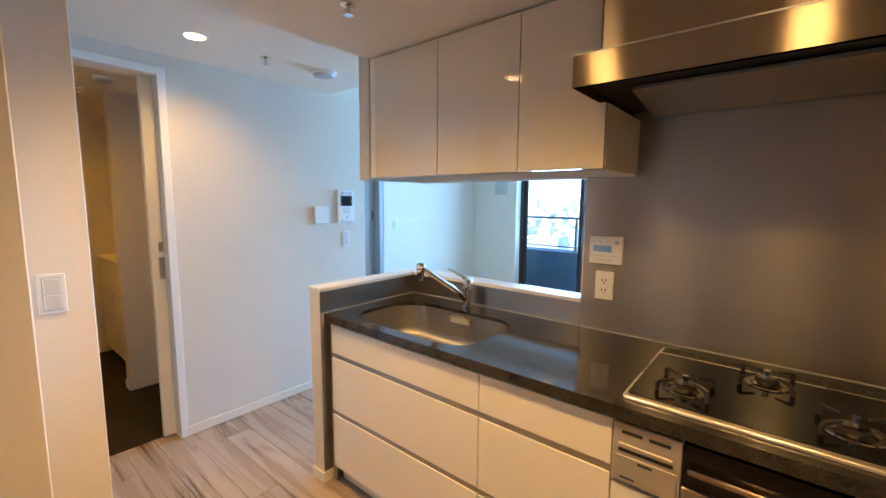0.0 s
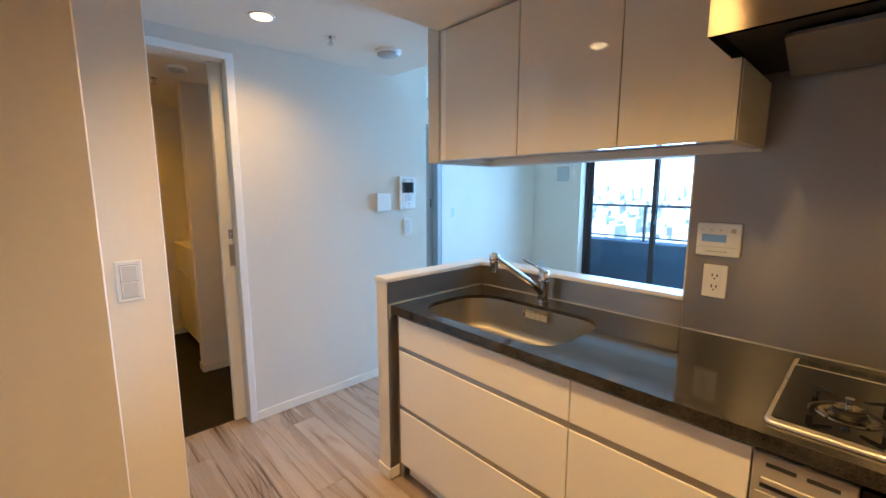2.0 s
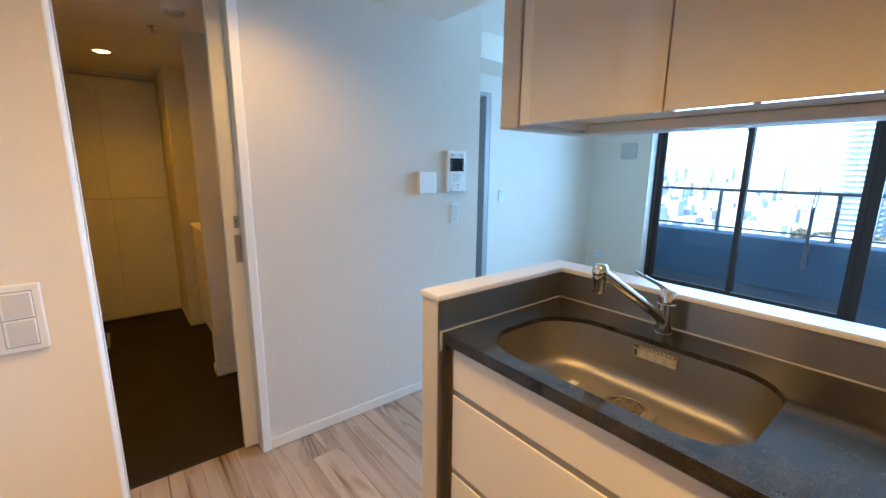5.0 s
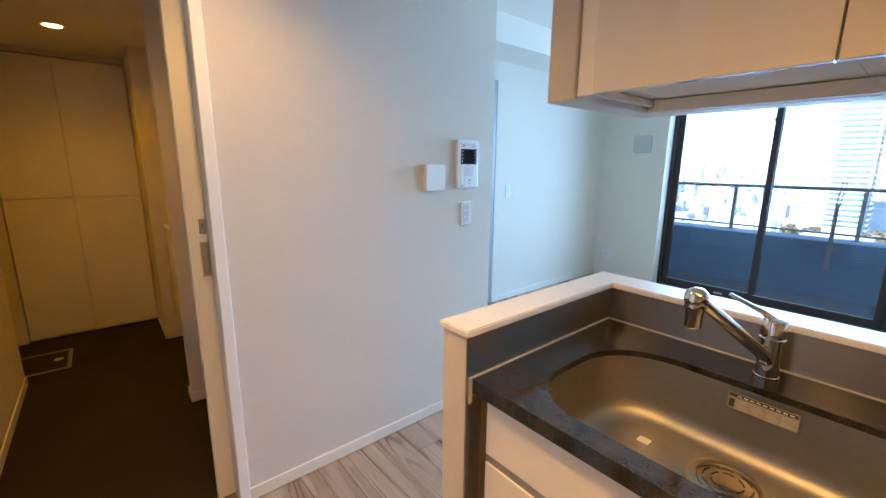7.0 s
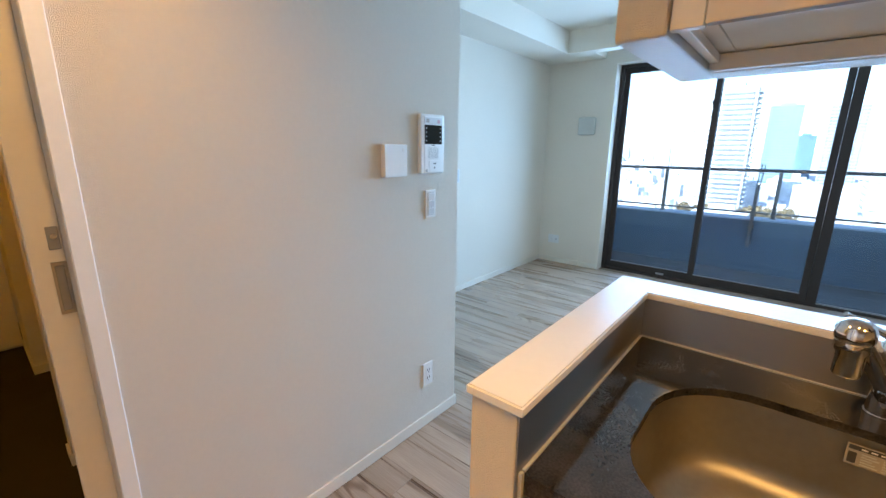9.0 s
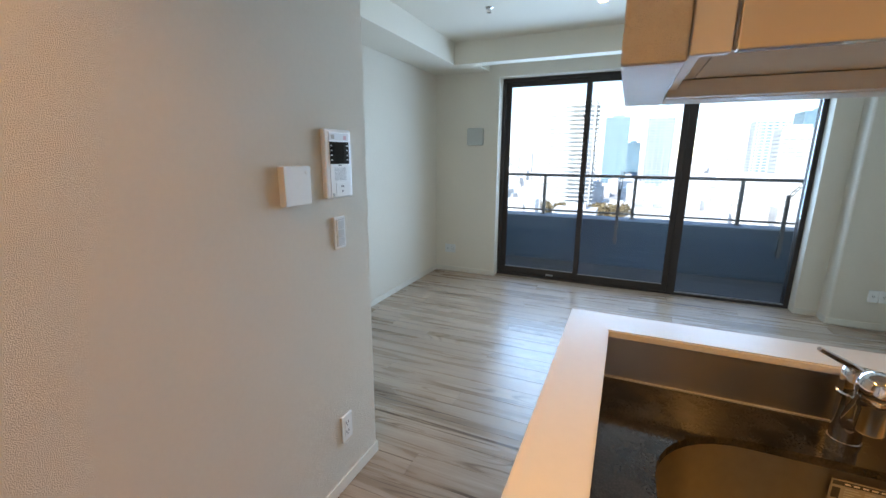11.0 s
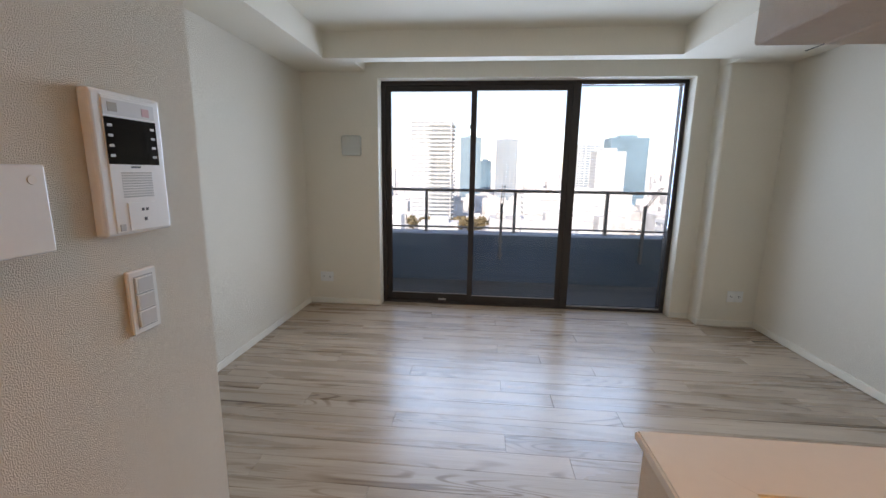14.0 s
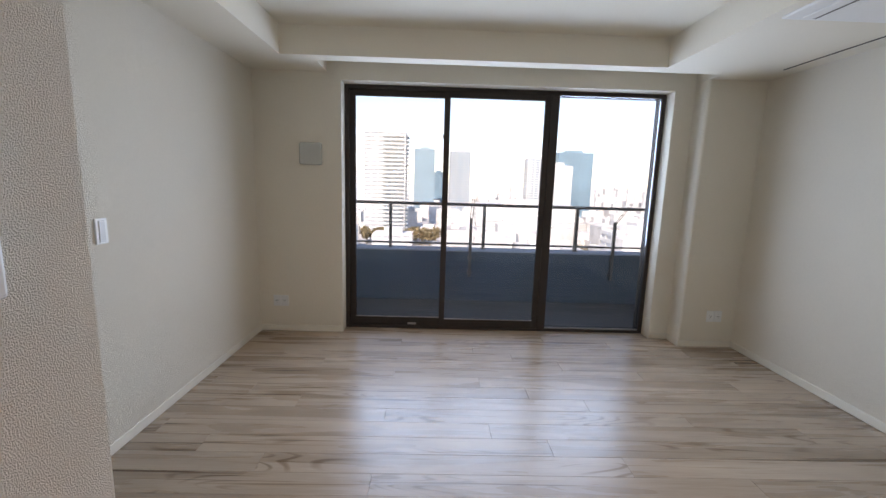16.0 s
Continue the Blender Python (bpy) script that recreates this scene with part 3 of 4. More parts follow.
plate("switch_plate", (-1.27, 0.573, 1.111), (0, 1, 0), (1, 0, 0), 0.066, 0.122, "white plate with two wide rocker switches beside the hall doorway", "", 2, rw=0.62)
plate("switch_plate", (IW, 2.354, 1.101), (0, 1, 0), (1, 0, 0), 0.066, 0.121, "white plate with three narrow rocker switches under the intercom", "", 3, rw=0.62)
plate("switch_plate", (WEST, 3.93, 1.10), (0, 1, 0), (1, 0, 0), 0.070, 0.120, "white plate with one rocker switch beside the side door", "", 1)
plate("outlet", (IW, 2.336, 0.280), (0, 1, 0), (1, 0, 0), 0.068, 0.118, "white double socket low on the passage wall", "", 0, 2, "power outlet")
plate("outlet", (-3.147, WIN, 0.285), (1, 0, 0), (0, -1, 0), 0.066, 0.100, "white socket low beside the balcony window", "", 0, 1, "power outlet")
plate("outlet", (-3.079, WIN, 0.285), (1, 0, 0), (0, -1, 0), 0.066, 0.100, "white aerial socket low beside the balcony window", "", 0, 1, "power outlet")
plate("outlet", (0.698, 5.445, 0.285), (1, 0, 0), (0, -1, 0), 0.066, 0.100, "white socket low on the pillar", "", 0, 1, "power outlet")
plate("outlet", (0.766, 5.445, 0.285), (1, 0, 0), (0, -1, 0), 0.066, 0.100, "white aerial socket low on the pillar", "", 0, 1, "power outlet")
plate("outlet", (-0.138, BACK, 1.057), (1, 0, 0), (0, -1, 0), 0.074, 0.118, "white double socket on the steel splashback", "", 0, 2, "power outlet")

v = thing("wall_vent", (-2.82, WIN, 1.588), "square beige wall vent with rounded corners", "wall vent")
bm = bmesh.new()
lo_, hi_ = [bm.verts.new((x, WIN, z)) for x, z, _ in rounded(-2.915, 1.495, -2.725, 1.682, 0.02, 0)], None
a = loop_verts(bm, [(x, WIN - 0.018, z) for x, z, _ in rounded(-2.915, 1.495, -2.725, 1.682, 0.02, 0)])
b = loop_verts(bm, [(x, WIN - 0.024, z) for x, z, _ in rounded(-2.909, 1.501, -2.731, 1.676, 0.018, 0)])
bridge(bm, lo_, a)
bridge(bm, a, b)
bm.faces.new(b)
part("cover", bm, VENTP, v)

# thermostat cover
th = thing("sensor_box", (IW, 2.135, 1.287), "flat square white plastic cover box on the passage wall", "wall box")
boxpart("cover", (IW, 2.078, 1.227, IW + 0.026, 2.194, 1.351), PLASTIC, th, bevel=0.003, seg=2)
bm = bmesh.new()
lathe(bm, [(0.0065, 0), (0.006, 0.0012)], (IW + 0.026, 2.174, 1.330), 20, Matrix(((0, 0, 1), (1, 0, 0), (0, 1, 0))))
part("lamp_window", bm, CAP, th, "small round pale window")

# intercom
ic = thing("intercom", (IW, 2.3385, 1.35), "white video intercom with a black screen and speaker grille", "intercom")
boxpart("housing", (IW, 2.2790, 1.232, IW + 0.0222, 2.4250, 1.474), PLASTIC, ic, bevel=0.006, seg=3)
X = IW + 0.019
boxpart("fascia", (X, 2.2975, 1.236, X + 0.005, 2.4070, 1.466), PLASTIC, ic, bevel=0.002)
boxpart("screen", (X + 0.005, 2.2990, 1.354, X + 0.0062, 2.4060, 1.431), BLACKG, ic, "black glass screen", bevel=0)
boxpart("header", (X + 0.005, 2.2990, 1.435, X + 0.0056, 2.4055, 1.460), PALE, ic, "pale grey header strip", bevel=0)
boxpart("sticker", (X + 0.0056, 2.3085, 1.440, X + 0.0062, 2.3265, 1.455), PALE2, ic, "dark printed sticker", bevel=0)
boxpart("sticker", (X + 0.0056, 2.3775, 1.439, X + 0.0062, 2.3935, 1.453), PINK, ic, "pink printed sticker", bevel=0)
for s in (0, 1):
    for k in range(4):
        y = 2.3030 if s == 0 else 2.3920
        boxpart("key_mark", (X + 0.0062, y, 1.366 + k * 0.0165, X + 0.0068, y + 0.009, 1.3705 + k * 0.0165), GREYP, ic, "grey key mark", bevel=0)
bm = bmesh.new()
for i in range(18):
    for j in range(10):
        box(bm, X + 0.005, 2.3205 + i * 0.0037, 1.297 + j * 0.0046, X + 0.0056, 2.3223 + i * 0.0037, 1.2993 + j * 0.0046)
tagged(part("speaker_grille", bm, GREYP, ic, "fine grid of speaker holes"), kind="stuff")
boxpart("name_bar", (X + 0.005, 2.3420, 1.3480, X + 0.0056, 2.3620, 1.351), INK, ic, bevel=0)
boxpart("talk_button", (X + 0.005, 2.3240, 1.238, X + 0.0068, 2.3880, 1.288), PLASTIC, ic, "square white talk button", bevel=0.001)
boxpart("button_mark", (X + 0.0068, 2.3520, 1.272, X + 0.0073, 2.3580, 1.277), INK, ic, bevel=0)
boxpart("button_mark", (X + 0.0068, 2.3610, 1.272, X + 0.0073, 2.3670, 1.277), INK, ic, bevel=0)
boxpart("button_mark", (X + 0.0068, 2.3560, 1.254, X + 0.0073, 2.3620, 1.260), INK, ic, bevel=0)
boxpart("small_button", (X + 0.005, 2.3040, 1.240, X + 0.0066, 2.3160, 1.252), GREYP, ic, bevel=0.0008)

# ---- kitchen: counter units ----
FY = 1.512
def drawer_unit(x0, x1, label):
    t = thing("drawer_unit", ((x0 + x1) / 2, 1.8, 0), label, "kitchen drawer unit", "kitchen drawer units")
    boxpart("carcass", (x0, FY + 0.020, 0.085, x1, 2.10, 0.64), CARCASS, t, bevel=0)
    boxpart("carcass_top", (x0, FY + 0.020, 0.64, x1, FY + 0.035, 0.820), CARCASS, t, bevel=0)
    boxpart("kickboard", (x0, FY + 0.055, 0.0, x1, FY + 0.065, 0.085), DRAWER, t, bevel=0)
    for z0, z1 in ((0.676, 0.812), (0.388, 0.652), (0.095, 0.364)):
        boxpart("drawer_front", (x0 + 0.0015, FY, z0, x1 - 0.0015, FY + 0.018, z1), DRAWER, t, bevel=0.002, seg=2)
        if z0 < 0.6:
            boxpart("grip_rail", (x0, FY + 0.004, z1 + 0.001, x1, FY + 0.020, z1 + 0.022), ALU, t, "brushed aluminium finger rail", bevel=0)
    return t


drawer_unit(-1.200, -0.3465, "cream wide three-drawer unit under the sink")
drawer_unit(-0.3455, 0.101, "cream narrow three-drawer unit beside the grill")
drawer_unit(0.712, 0.915, "cream narrow drawer unit beside the cooker")
f = thing("filler_strip", (-1.22, 1.6, 0), "grey steel side panel beside the sink unit", "filler panel")
boxpart("panel", (-1.2385, 1.480, 0.0, -1.2355, BACK, 0.9675), STEEL, f, bevel=0)
boxpart("strip", (-1.2355, 1.530, 0.0, -1.2005, 1.540, 0.820), STEEL, f, bevel=0)

# grill under the hob
g = thing("built_in_grill", (0.406, 1.8, 0.1), "silver and black built-in gas grill with a drawer below", "gas grill")
boxpart("body", (0.103, FY + 0.022, 0.09, 0.710, 2.10, 0.818), DARK, g, bevel=0)
boxpart("control_panel", (0.104, FY - 0.006, 0.642, 0.270, FY + 0.020, 0.812), PANELM, g, "silver control panel", bevel=0.003)
for k in range(2):
    boxpart("battery_slot", (0.127 + k * 0.067, FY - 0.0075, 0.784, 0.178 + k * 0.067, FY - 0.006, 0.793), DARK, g, "dark slot", bevel=0)
boxpart("key_bar", (0.120, FY - 0.012, 0.745, 0.250, FY - 0.006, 0.758), PANELM, g, "pale push bar", bevel=0.002)
boxpart("key_shadow", (0.120, FY - 0.0078, 0.733, 0.252, FY - 0.006, 0.741), DARK, g, bevel=0)
boxpart("flap", (0.112, FY - 0.0085, 0.650, 0.262, FY - 0.006, 0.722), PANELM, g, "silver flap", bevel=0.001)
boxpart("flap_notch", (0.170, FY - 0.0095, 0.708, 0.205, FY - 0.0085, 0.716), INK, g, bevel=0)
boxpart("print_bar", (0.128, FY - 0.0095, 0.658, 0.165, FY - 0.0085, 0.664), INK, g, bevel=0)
boxpart("grill_window", (0.272, FY - 0.004, 0.700, 0.575, FY + 0.02, 0.812), BLACKG, g, "black glass grill window", bevel=0.002)
boxpart("grill_handle", (0.285, FY - 0.028, 0.745, 0.560, FY - 0.012, 0.760), STEELH, g, "steel bar handle", bevel=0.005, seg=2)
for x in (0.30, 0.54):
    boxpart("handle_post", (x, FY - 0.013, 0.747, x + 0.012, FY - 0.004, 0.758), STEELH, g, bevel=0)
boxpart("grill_trim", (0.272, FY - 0.006, 0.640, 0.575, FY + 0.02, 0.697), SINKM, g, "warm-tinted steel lower trim", bevel=0.002)
boxpart("control_panel", (0.577, FY - 0.006, 0.642, 0.709, FY + 0.020, 0.812), PANELM, g, "silver control panel", bevel=0.003)
boxpart("drawer_front", (0.104, FY, 0.388, 0.709, FY + 0.018, 0.632), DRAWER, g, bevel=0.002)
boxpart("drawer_front", (0.104, FY, 0.095, 0.709, FY + 0.018, 0.364), DRAWER, g, bevel=0.002)
boxpart("grip_rail", (0.104, FY + 0.004, 0.365, 0.709, FY + 0.020, 0.386), ALU, g, bevel=0)

# worktop with the sink cut out
CZ, CT = 0.862, 0.826
wt = thing("worktop", (-0.2, 1.8, CT), "polished black stone worktop with pale flecks", "kitchen worktop")
SX0, SY0, SX1, SY1 = -1.132, 1.547, -0.445, 1.975


def sink_loop(g_, z, n=9):
    return rounded(SX0 + g_, SY0 + g_, SX1 - g_, SY1 - g_, [max(0.02, r - g_ * 0.4) for r in (0.13, 0.17, 0.15, 0.12)], z, n)


bm = bmesh.new()
hole = sink_loop(0, CZ)
outer = [(EAST - 0.002, BACK - 0.002), (-1.2335, BACK - 0.002), (-1.2335, 1.494), (EAST - 0.002, 1.494)]
for z in (CZ, CT):
    ho = loop_verts(bm, [(x, y, z) for x, y, _ in hole])
    ou = loop_verts(bm, [(x, y, z) for x, y in outer])
    es = [bm.edges.new((l[i], l[(i + 1) % len(l)])) for l in (ho, ou) for i in range(len(l))]
    bmesh.ops.triangle_fill(bm, edges=es, use_beauty=True)
    if z == CZ:
        h0, o0 = ho, ou
bridge(bm, h0, ho)
bridge(bm, o0, ou)
part("slab", bm, STONE, wt)
bm = bmesh.new()
box(bm, -1.2325, BACK - 0.007, CZ, -0.235, BACK - 0.002, CZ + 0.003)
box(bm, -1.2355, 1.498, CZ, -1.2305, BACK - 0.007, CZ + 0.003)
box(bm, -0.2345, BACK - 0.006, CZ, EAST - 0.003, BACK - 0.002, CZ + 0.003)
part("sealant", bm, GREYP, wt, "pale grey sealant bead")
bm = bmesh.new()
box(bm, -1.236, 1.486, 0.80, -1.2295, 1.4935, CZ + 0.004)
part("edge_cap", bm, GREYP, wt)

sk = thing("sink", (-0.8, 1.76, 0.68), "brushed stainless steel undermount sink with a round strainer", "sink")
bm = bmesh.new()
prof = [(0.0005, CZ - 0.016), (0.0015, CZ - 0.026), (0.014, 0.735), (0.019, 0.712), (0.032, 0.694), (0.052, 0.684), (0.085, 0.680), (0.12, 0.679)]
rings = [loop_verts(bm, sink_loop(g_, z)) for g_, z in prof]
for a, b in zip(rings, rings[1:]):
    bridge(bm, a, b)
bm.faces.new(rings[-1])
part("bowl", bm, SINKM, sk, smooth=True)
bm = bmesh.new()
lathe(bm, [(0.084, 0.680), (0.082, 0.6835), (0.076, 0.6840), (0.074, 0.6825), (0.068, 0.6825), (0.066, 0.6845), (0.061, 0.685), (0.059, 0.681)], (-0.795, 1.845, 0), 36)
part("strainer_ring", bm, SINKM, sk, smooth=True)
bm = bmesh.new()
lathe(bm, [(0.0585, 0.6805), (0.056, 0.6835), (0.040, 0.6850), (0.020, 0.6858)], (-0.795, 1.845, 0), 30)
part("strainer_lid", bm, DRIP, sk, "domed dark steel strainer lid", smooth=True)
for k in range(6):
    for rad in (0.030, 0.046):
        bm = bmesh.new()
        a0 = math.pi / 3 * k + rad * 12
        arc = [a0 + 0.12 * q for q in range(7)]
        h_ = 0.6858 - (rad - 0.02) * 0.05
        tube(bm, [(-0.795 + rad * math.cos(a_), 1.845 + rad * math.sin(a_), h_) for a_ in arc], 0.0016, 6)
        part("drain_slot", bm, DARK, sk, "dark curved drain slot")
boxpart("sticker", (-0.990, 1.838, 0.6800, -0.962, 1.862, 0.6815), PLASTIC, sk, "small white paper sticker", bevel=0)
lb = thing("sink_label", (-0.76, 1.96, 0.80), "printed paper label stuck inside the sink wall", "label")
boxpart("paper", (-0.844, 1.9595, 0.798, -0.714, 1.9605, 0.838), PALE2, lb, bevel=0)
boxpart("header", (-0.842, 1.9587, 0.8285, -0.716, 1.9595, 0.8365), INK, lb, "black header bar", bevel=0)
for k in range(9):
    boxpart("header_mark", (-0.826 + k * 0.012, 1.9582, 0.8312, -0.818 + k * 0.012, 1.9587, 0.8338), PLASTIC, lb, "white mark", bevel=0)
boxpart("picture_box", (-0.841, 1.9587, 0.802, -0.830, 1.9595, 0.823), INK, lb, "dark picture box", bevel=0)
for k in range(5):
    for q in range(4):
        boxpart("print_line", (-0.824 + q * 0.027, 1.9587, 0.8015 + k * 0.005, -0.802 + q * 0.027 - 0.004 * ((k + q) % 3), 1.9595, 0.8035 + k * 0.005), GREYP, lb, "pale print line", bevel=0)

# faucet
fc = thing("faucet", (-0.799, 2.055, CZ), "chrome single-lever kitchen faucet with an angled pull-out spout", "faucet")
bm = bmesh.new()
lathe(bm, [(0.0255, 0), (0.0255, 0.005), (0.0235, 0.006), (0.0232, 0.094), (0.0275, 0.096), (0.0275, 0.100), (0.0245, 0.102), (0.0245, 0.141), (0.021, 0.146), (0.008, 0.148)], (-0.799, 2.055, CZ), 28)
part("body", bm, CHROME, fc, smooth=True)
bm = bmesh.new()
tube(bm, [(-0.799, 2.050, 0.900), (-0.812, 2.014, 0.935), (-0.890, 1.806, 1.089)], [0.0165, 0.0155, 0.0125], 18)
part("spout", bm, CHROME, fc, smooth=True)
bm = bmesh.new()
lathe(bm, [(0.004, -0.024), (0.017, -0.019), (0.0225, -0.007), (0.023, 0.004), (0.0195, 0.015), (0.011, 0.0205), (0.003, 0.022)], (-0.890, 1.804, 1.087), 26)
part("spray_head", bm, CHROME, fc, smooth=True)
bm = bmesh.new()
lathe(bm, [(0.004, -0.066), (0.0150, -0.064), (0.0168, -0.061), (0.0172, -0.030), (0.0205, -0.024), (0.0205, -0.012)], (-0.890, 1.804, 1.087), 24)
part("nozzle", bm, CHROME, fc, smooth=True)
bm = bmesh.new()
tube(bm, [(-0.799, 2.056, 1.001), (-0.822, 2.041, 1.021), (-0.883, 2.003, 1.057)], [0.010, 0.0065, 0.0042], 14)
part("lever", bm, CHROME, fc, smooth=True)

# hob
hb = thing("gas_hob", (0.41, 1.79, CZ), "three-burner black glass gas hob with a steel edge", "gas hob")
bm = bmesh.new()
a = loop_verts(bm, rounded(0.108, 1.545, 0.712, 2.045, 0.02, CZ + 0.0005))
b = loop_verts(bm, rounded(0.108, 1.545, 0.712, 2.045, 0.02, CZ + 0.006))
c = loop_verts(bm, rounded(0.111, 1.548, 0.709, 2.042, 0.018, CZ + 0.0095))
d = loop_verts(bm, rounded(0.119, 1.559, 0.701, 2.036, 0.014, CZ + 0.010))
bridge(bm, a, b)
bridge(bm, b, c)
bridge(bm, c, d)
bm.faces.new(d)
part("steel_edge", bm, RIM, hb, "bright steel rim", smooth=True)
bm = bmesh.new()
a = loop_verts(bm, rounded(0.118, 1.566, 0.702, 1.962, 0.012, CZ + 0.0102))
b = loop_verts(bm, rounded(0.118, 1.566, 0.702, 1.962, 0.012, CZ + 0.0122))
bridge(bm, a, b)
bm.faces.new(b)
part("glass_plate", bm, BLACKG, hb, "black glass plate")
boxpart("front_line", (0.120, 1.9635, CZ + 0.0102, 0.700, 1.970, CZ + 0.0135), RIM, hb, "bright line before the exhaust cover", bevel=0.001)
boxpart("vent_strip", (0.120, 1.972, CZ + 0.0102, 0.700, 2.034, CZ + 0.013), IRON, hb, "dark exhaust cover")
for k in range(12):
    boxpart("vent_slot", (0.140 + k * 0.046, 1.99, CZ + 0.013, 0.172 + k * 0.046, 2.018, CZ + 0.0138), DARK, hb, bevel=0)
for bx, by in ((0.238, 1.695), (0.415, 1.895), (0.582, 1.695)):
    Z = CZ + 0.012
    bm = bmesh.new()
    lathe(bm, [(0.060, 0.0), (0.058, 0.004), (0.050, 0.0035), (0.044, 0.001), (0.034, 0.001), (0.029, 0.006)], (bx, by, Z), 28)
    part("drip_ring", bm, DRIP, hb, "chrome drip ring", smooth=True)
    bm = bmesh.new()
    lathe(bm, [(0.029, 0.006), (0.029, 0.014), (0.024, 0.015)], (bx, by, Z), 28)
    part("burner_head", bm, IRON, hb, smooth=True)
    bm = bmesh.new()
    lathe(bm, [(0.025, 0.015), (0.026, 0.0175), (0.022, 0.0195), (0.010, 0.0200)], (bx, by, Z), 28)
    part("burner_cap", bm, DRIP, hb, "smoked steel burner cap", smooth=True)
    bm = bmesh.new()
    lathe(bm, [(0.0065, 0.020), (0.0065, 0.034), (0.0085, 0.035), (0.0085, 0.040)], (bx, by, Z), 14)
    part("sensor", bm, CHROME, hb, smooth=True)
    for k in range(4):
        a_ = math.pi / 2 * k + math.pi / 4
        d_ = Vector((math.cos(a_), math.sin(a_), 0))
        s_ = Vector((-d_.y, d_.x, 0))
        c_ = Vector((bx, by, Z))
        bm = bmesh.new()
        sec = ((0.080, 0.0), (0.089, 0.0), (0.091, 0.018), (0.087, 0.027), (0.078, 0.031), (0.036, 0.033), (0.033, 0.028), (0.070, 0.024), (0.079, 0.018))
        l1 = loop_verts(bm, [c_ + d_ * r + Vector((0, 0, z)) + s_ * 0.003 for r, z in sec])
        l2 = loop_verts(bm, [c_ + d_ * r + Vector((0, 0, z)) - s_ * 0.003 for r, z in sec])
        bridge(bm, l1, l2)
        bm.faces.new(l1)
        bm.faces.new(list(reversed(l2)))
        part("pan_support", bm, IRON, hb)

# steel splashback and its joint, low splashback
struct("splashback", [(-0.232, BACK - 0.002, CZ, EAST, BACK + 0.004, 1.75), (0.0, BACK - 0.002, 1.75, EAST, BACK + 0.004, 2.07)], STEEL, "brushed stainless steel splashback behind the hob", "splashback")
struct("splashback_low", [(-1.2355, BACK - 0.002, CZ, -0.236, BACK + 0.004, 0.9675)], STEEL, "low brushed steel splashback behind the sink", "splashback")
cp = thing("counter_ledge", (-0.8, 2.1, 0.958), "cream solid-surface ledge on the low wall", "counter ledge")
for pts in ([(-1.326, 1.473), (-1.228, 1.473), (-1.228, 2.106), (-1.326, 2.2195)],
            [(-1.2275, 2.1062), (-0.232, 2.1062), (-0.232, 2.220), (-1.3275, 2.220)]):
    bm = bmesh.new()
    l1, l2 = loop_verts(bm, [(x, y, 0.968) for x, y in pts]), loop_verts(bm, [(x, y, 0.986) for x, y in pts])
    bridge(bm, l1, l2)
    f1, f2 = bm.faces.new(l1), bm.faces.new(l2)
    bmesh.ops.recalc_face_normals(bm, faces=bm.faces)
    bmesh.ops.bevel(bm, geom=[e for e in bm.edges if (e.verts[0].co - e.verts[1].co).length > 0.03 and not (abs(e.verts[0].co.x - e.verts[1].co.x) < 0.11 and abs(e.verts[0].co.x - e.verts[1].co.x) > 0.09 and e.verts[0].co.y > 2.0 and abs(e.verts[0].co.y - e.verts[1].co.y) > 0.05)], offset=0.003, segments=2, affect="EDGES")
    part("ledge_slab", bm, CAP, cp)
struct("pass_jamb", [(-0.236, BACK - 0.004, 0.986, -0.231, 2.217, 1.5)], TRIM, "white edge trim of the kitchen opening", "trim")

# remote on the splashback
rm = thing("bath_remote", (-0.1365, BACK, 1.205), "white water heater remote panel with a blue display", "control panel")
boxpart("housing", (-0.203, BACK - 0.018, 1.148, -0.070, BACK - 0.002, 1.264), PLASTIC, rm, bevel=0.004, seg=2)
boxpart("display", (-0.186, BACK - 0.0188, 1.198, -0.112, BACK - 0.018, 1.224), LCD, rm, "pale blue display", bevel=0)
boxpart("flap_line", (-0.196, BACK - 0.0188, 1.180, -0.078, BACK - 0.018, 1.1812), GREYP, rm, bevel=0)
for k in range(5):
    boxpart("print_bar", (-0.170 + k * 0.013, BACK - 0.0188, 1.163, -0.160 + k * 0.013, BACK - 0.018, 1.1665), GREYP, rm, bevel=0)
for k in range(3):
    boxpart("button", (-0.190 + k * 0.028, BACK - 0.0195, 1.237, -0.181 + k * 0.028, BACK - 0.018, 1.243), PALE, rm, bevel=0)
boxpart("power_button", (-0.100, BACK - 0.0197, 1.232, -0.086, BACK - 0.018, 1.246), GREYP, rm, "grey power button", bevel=0.0005)

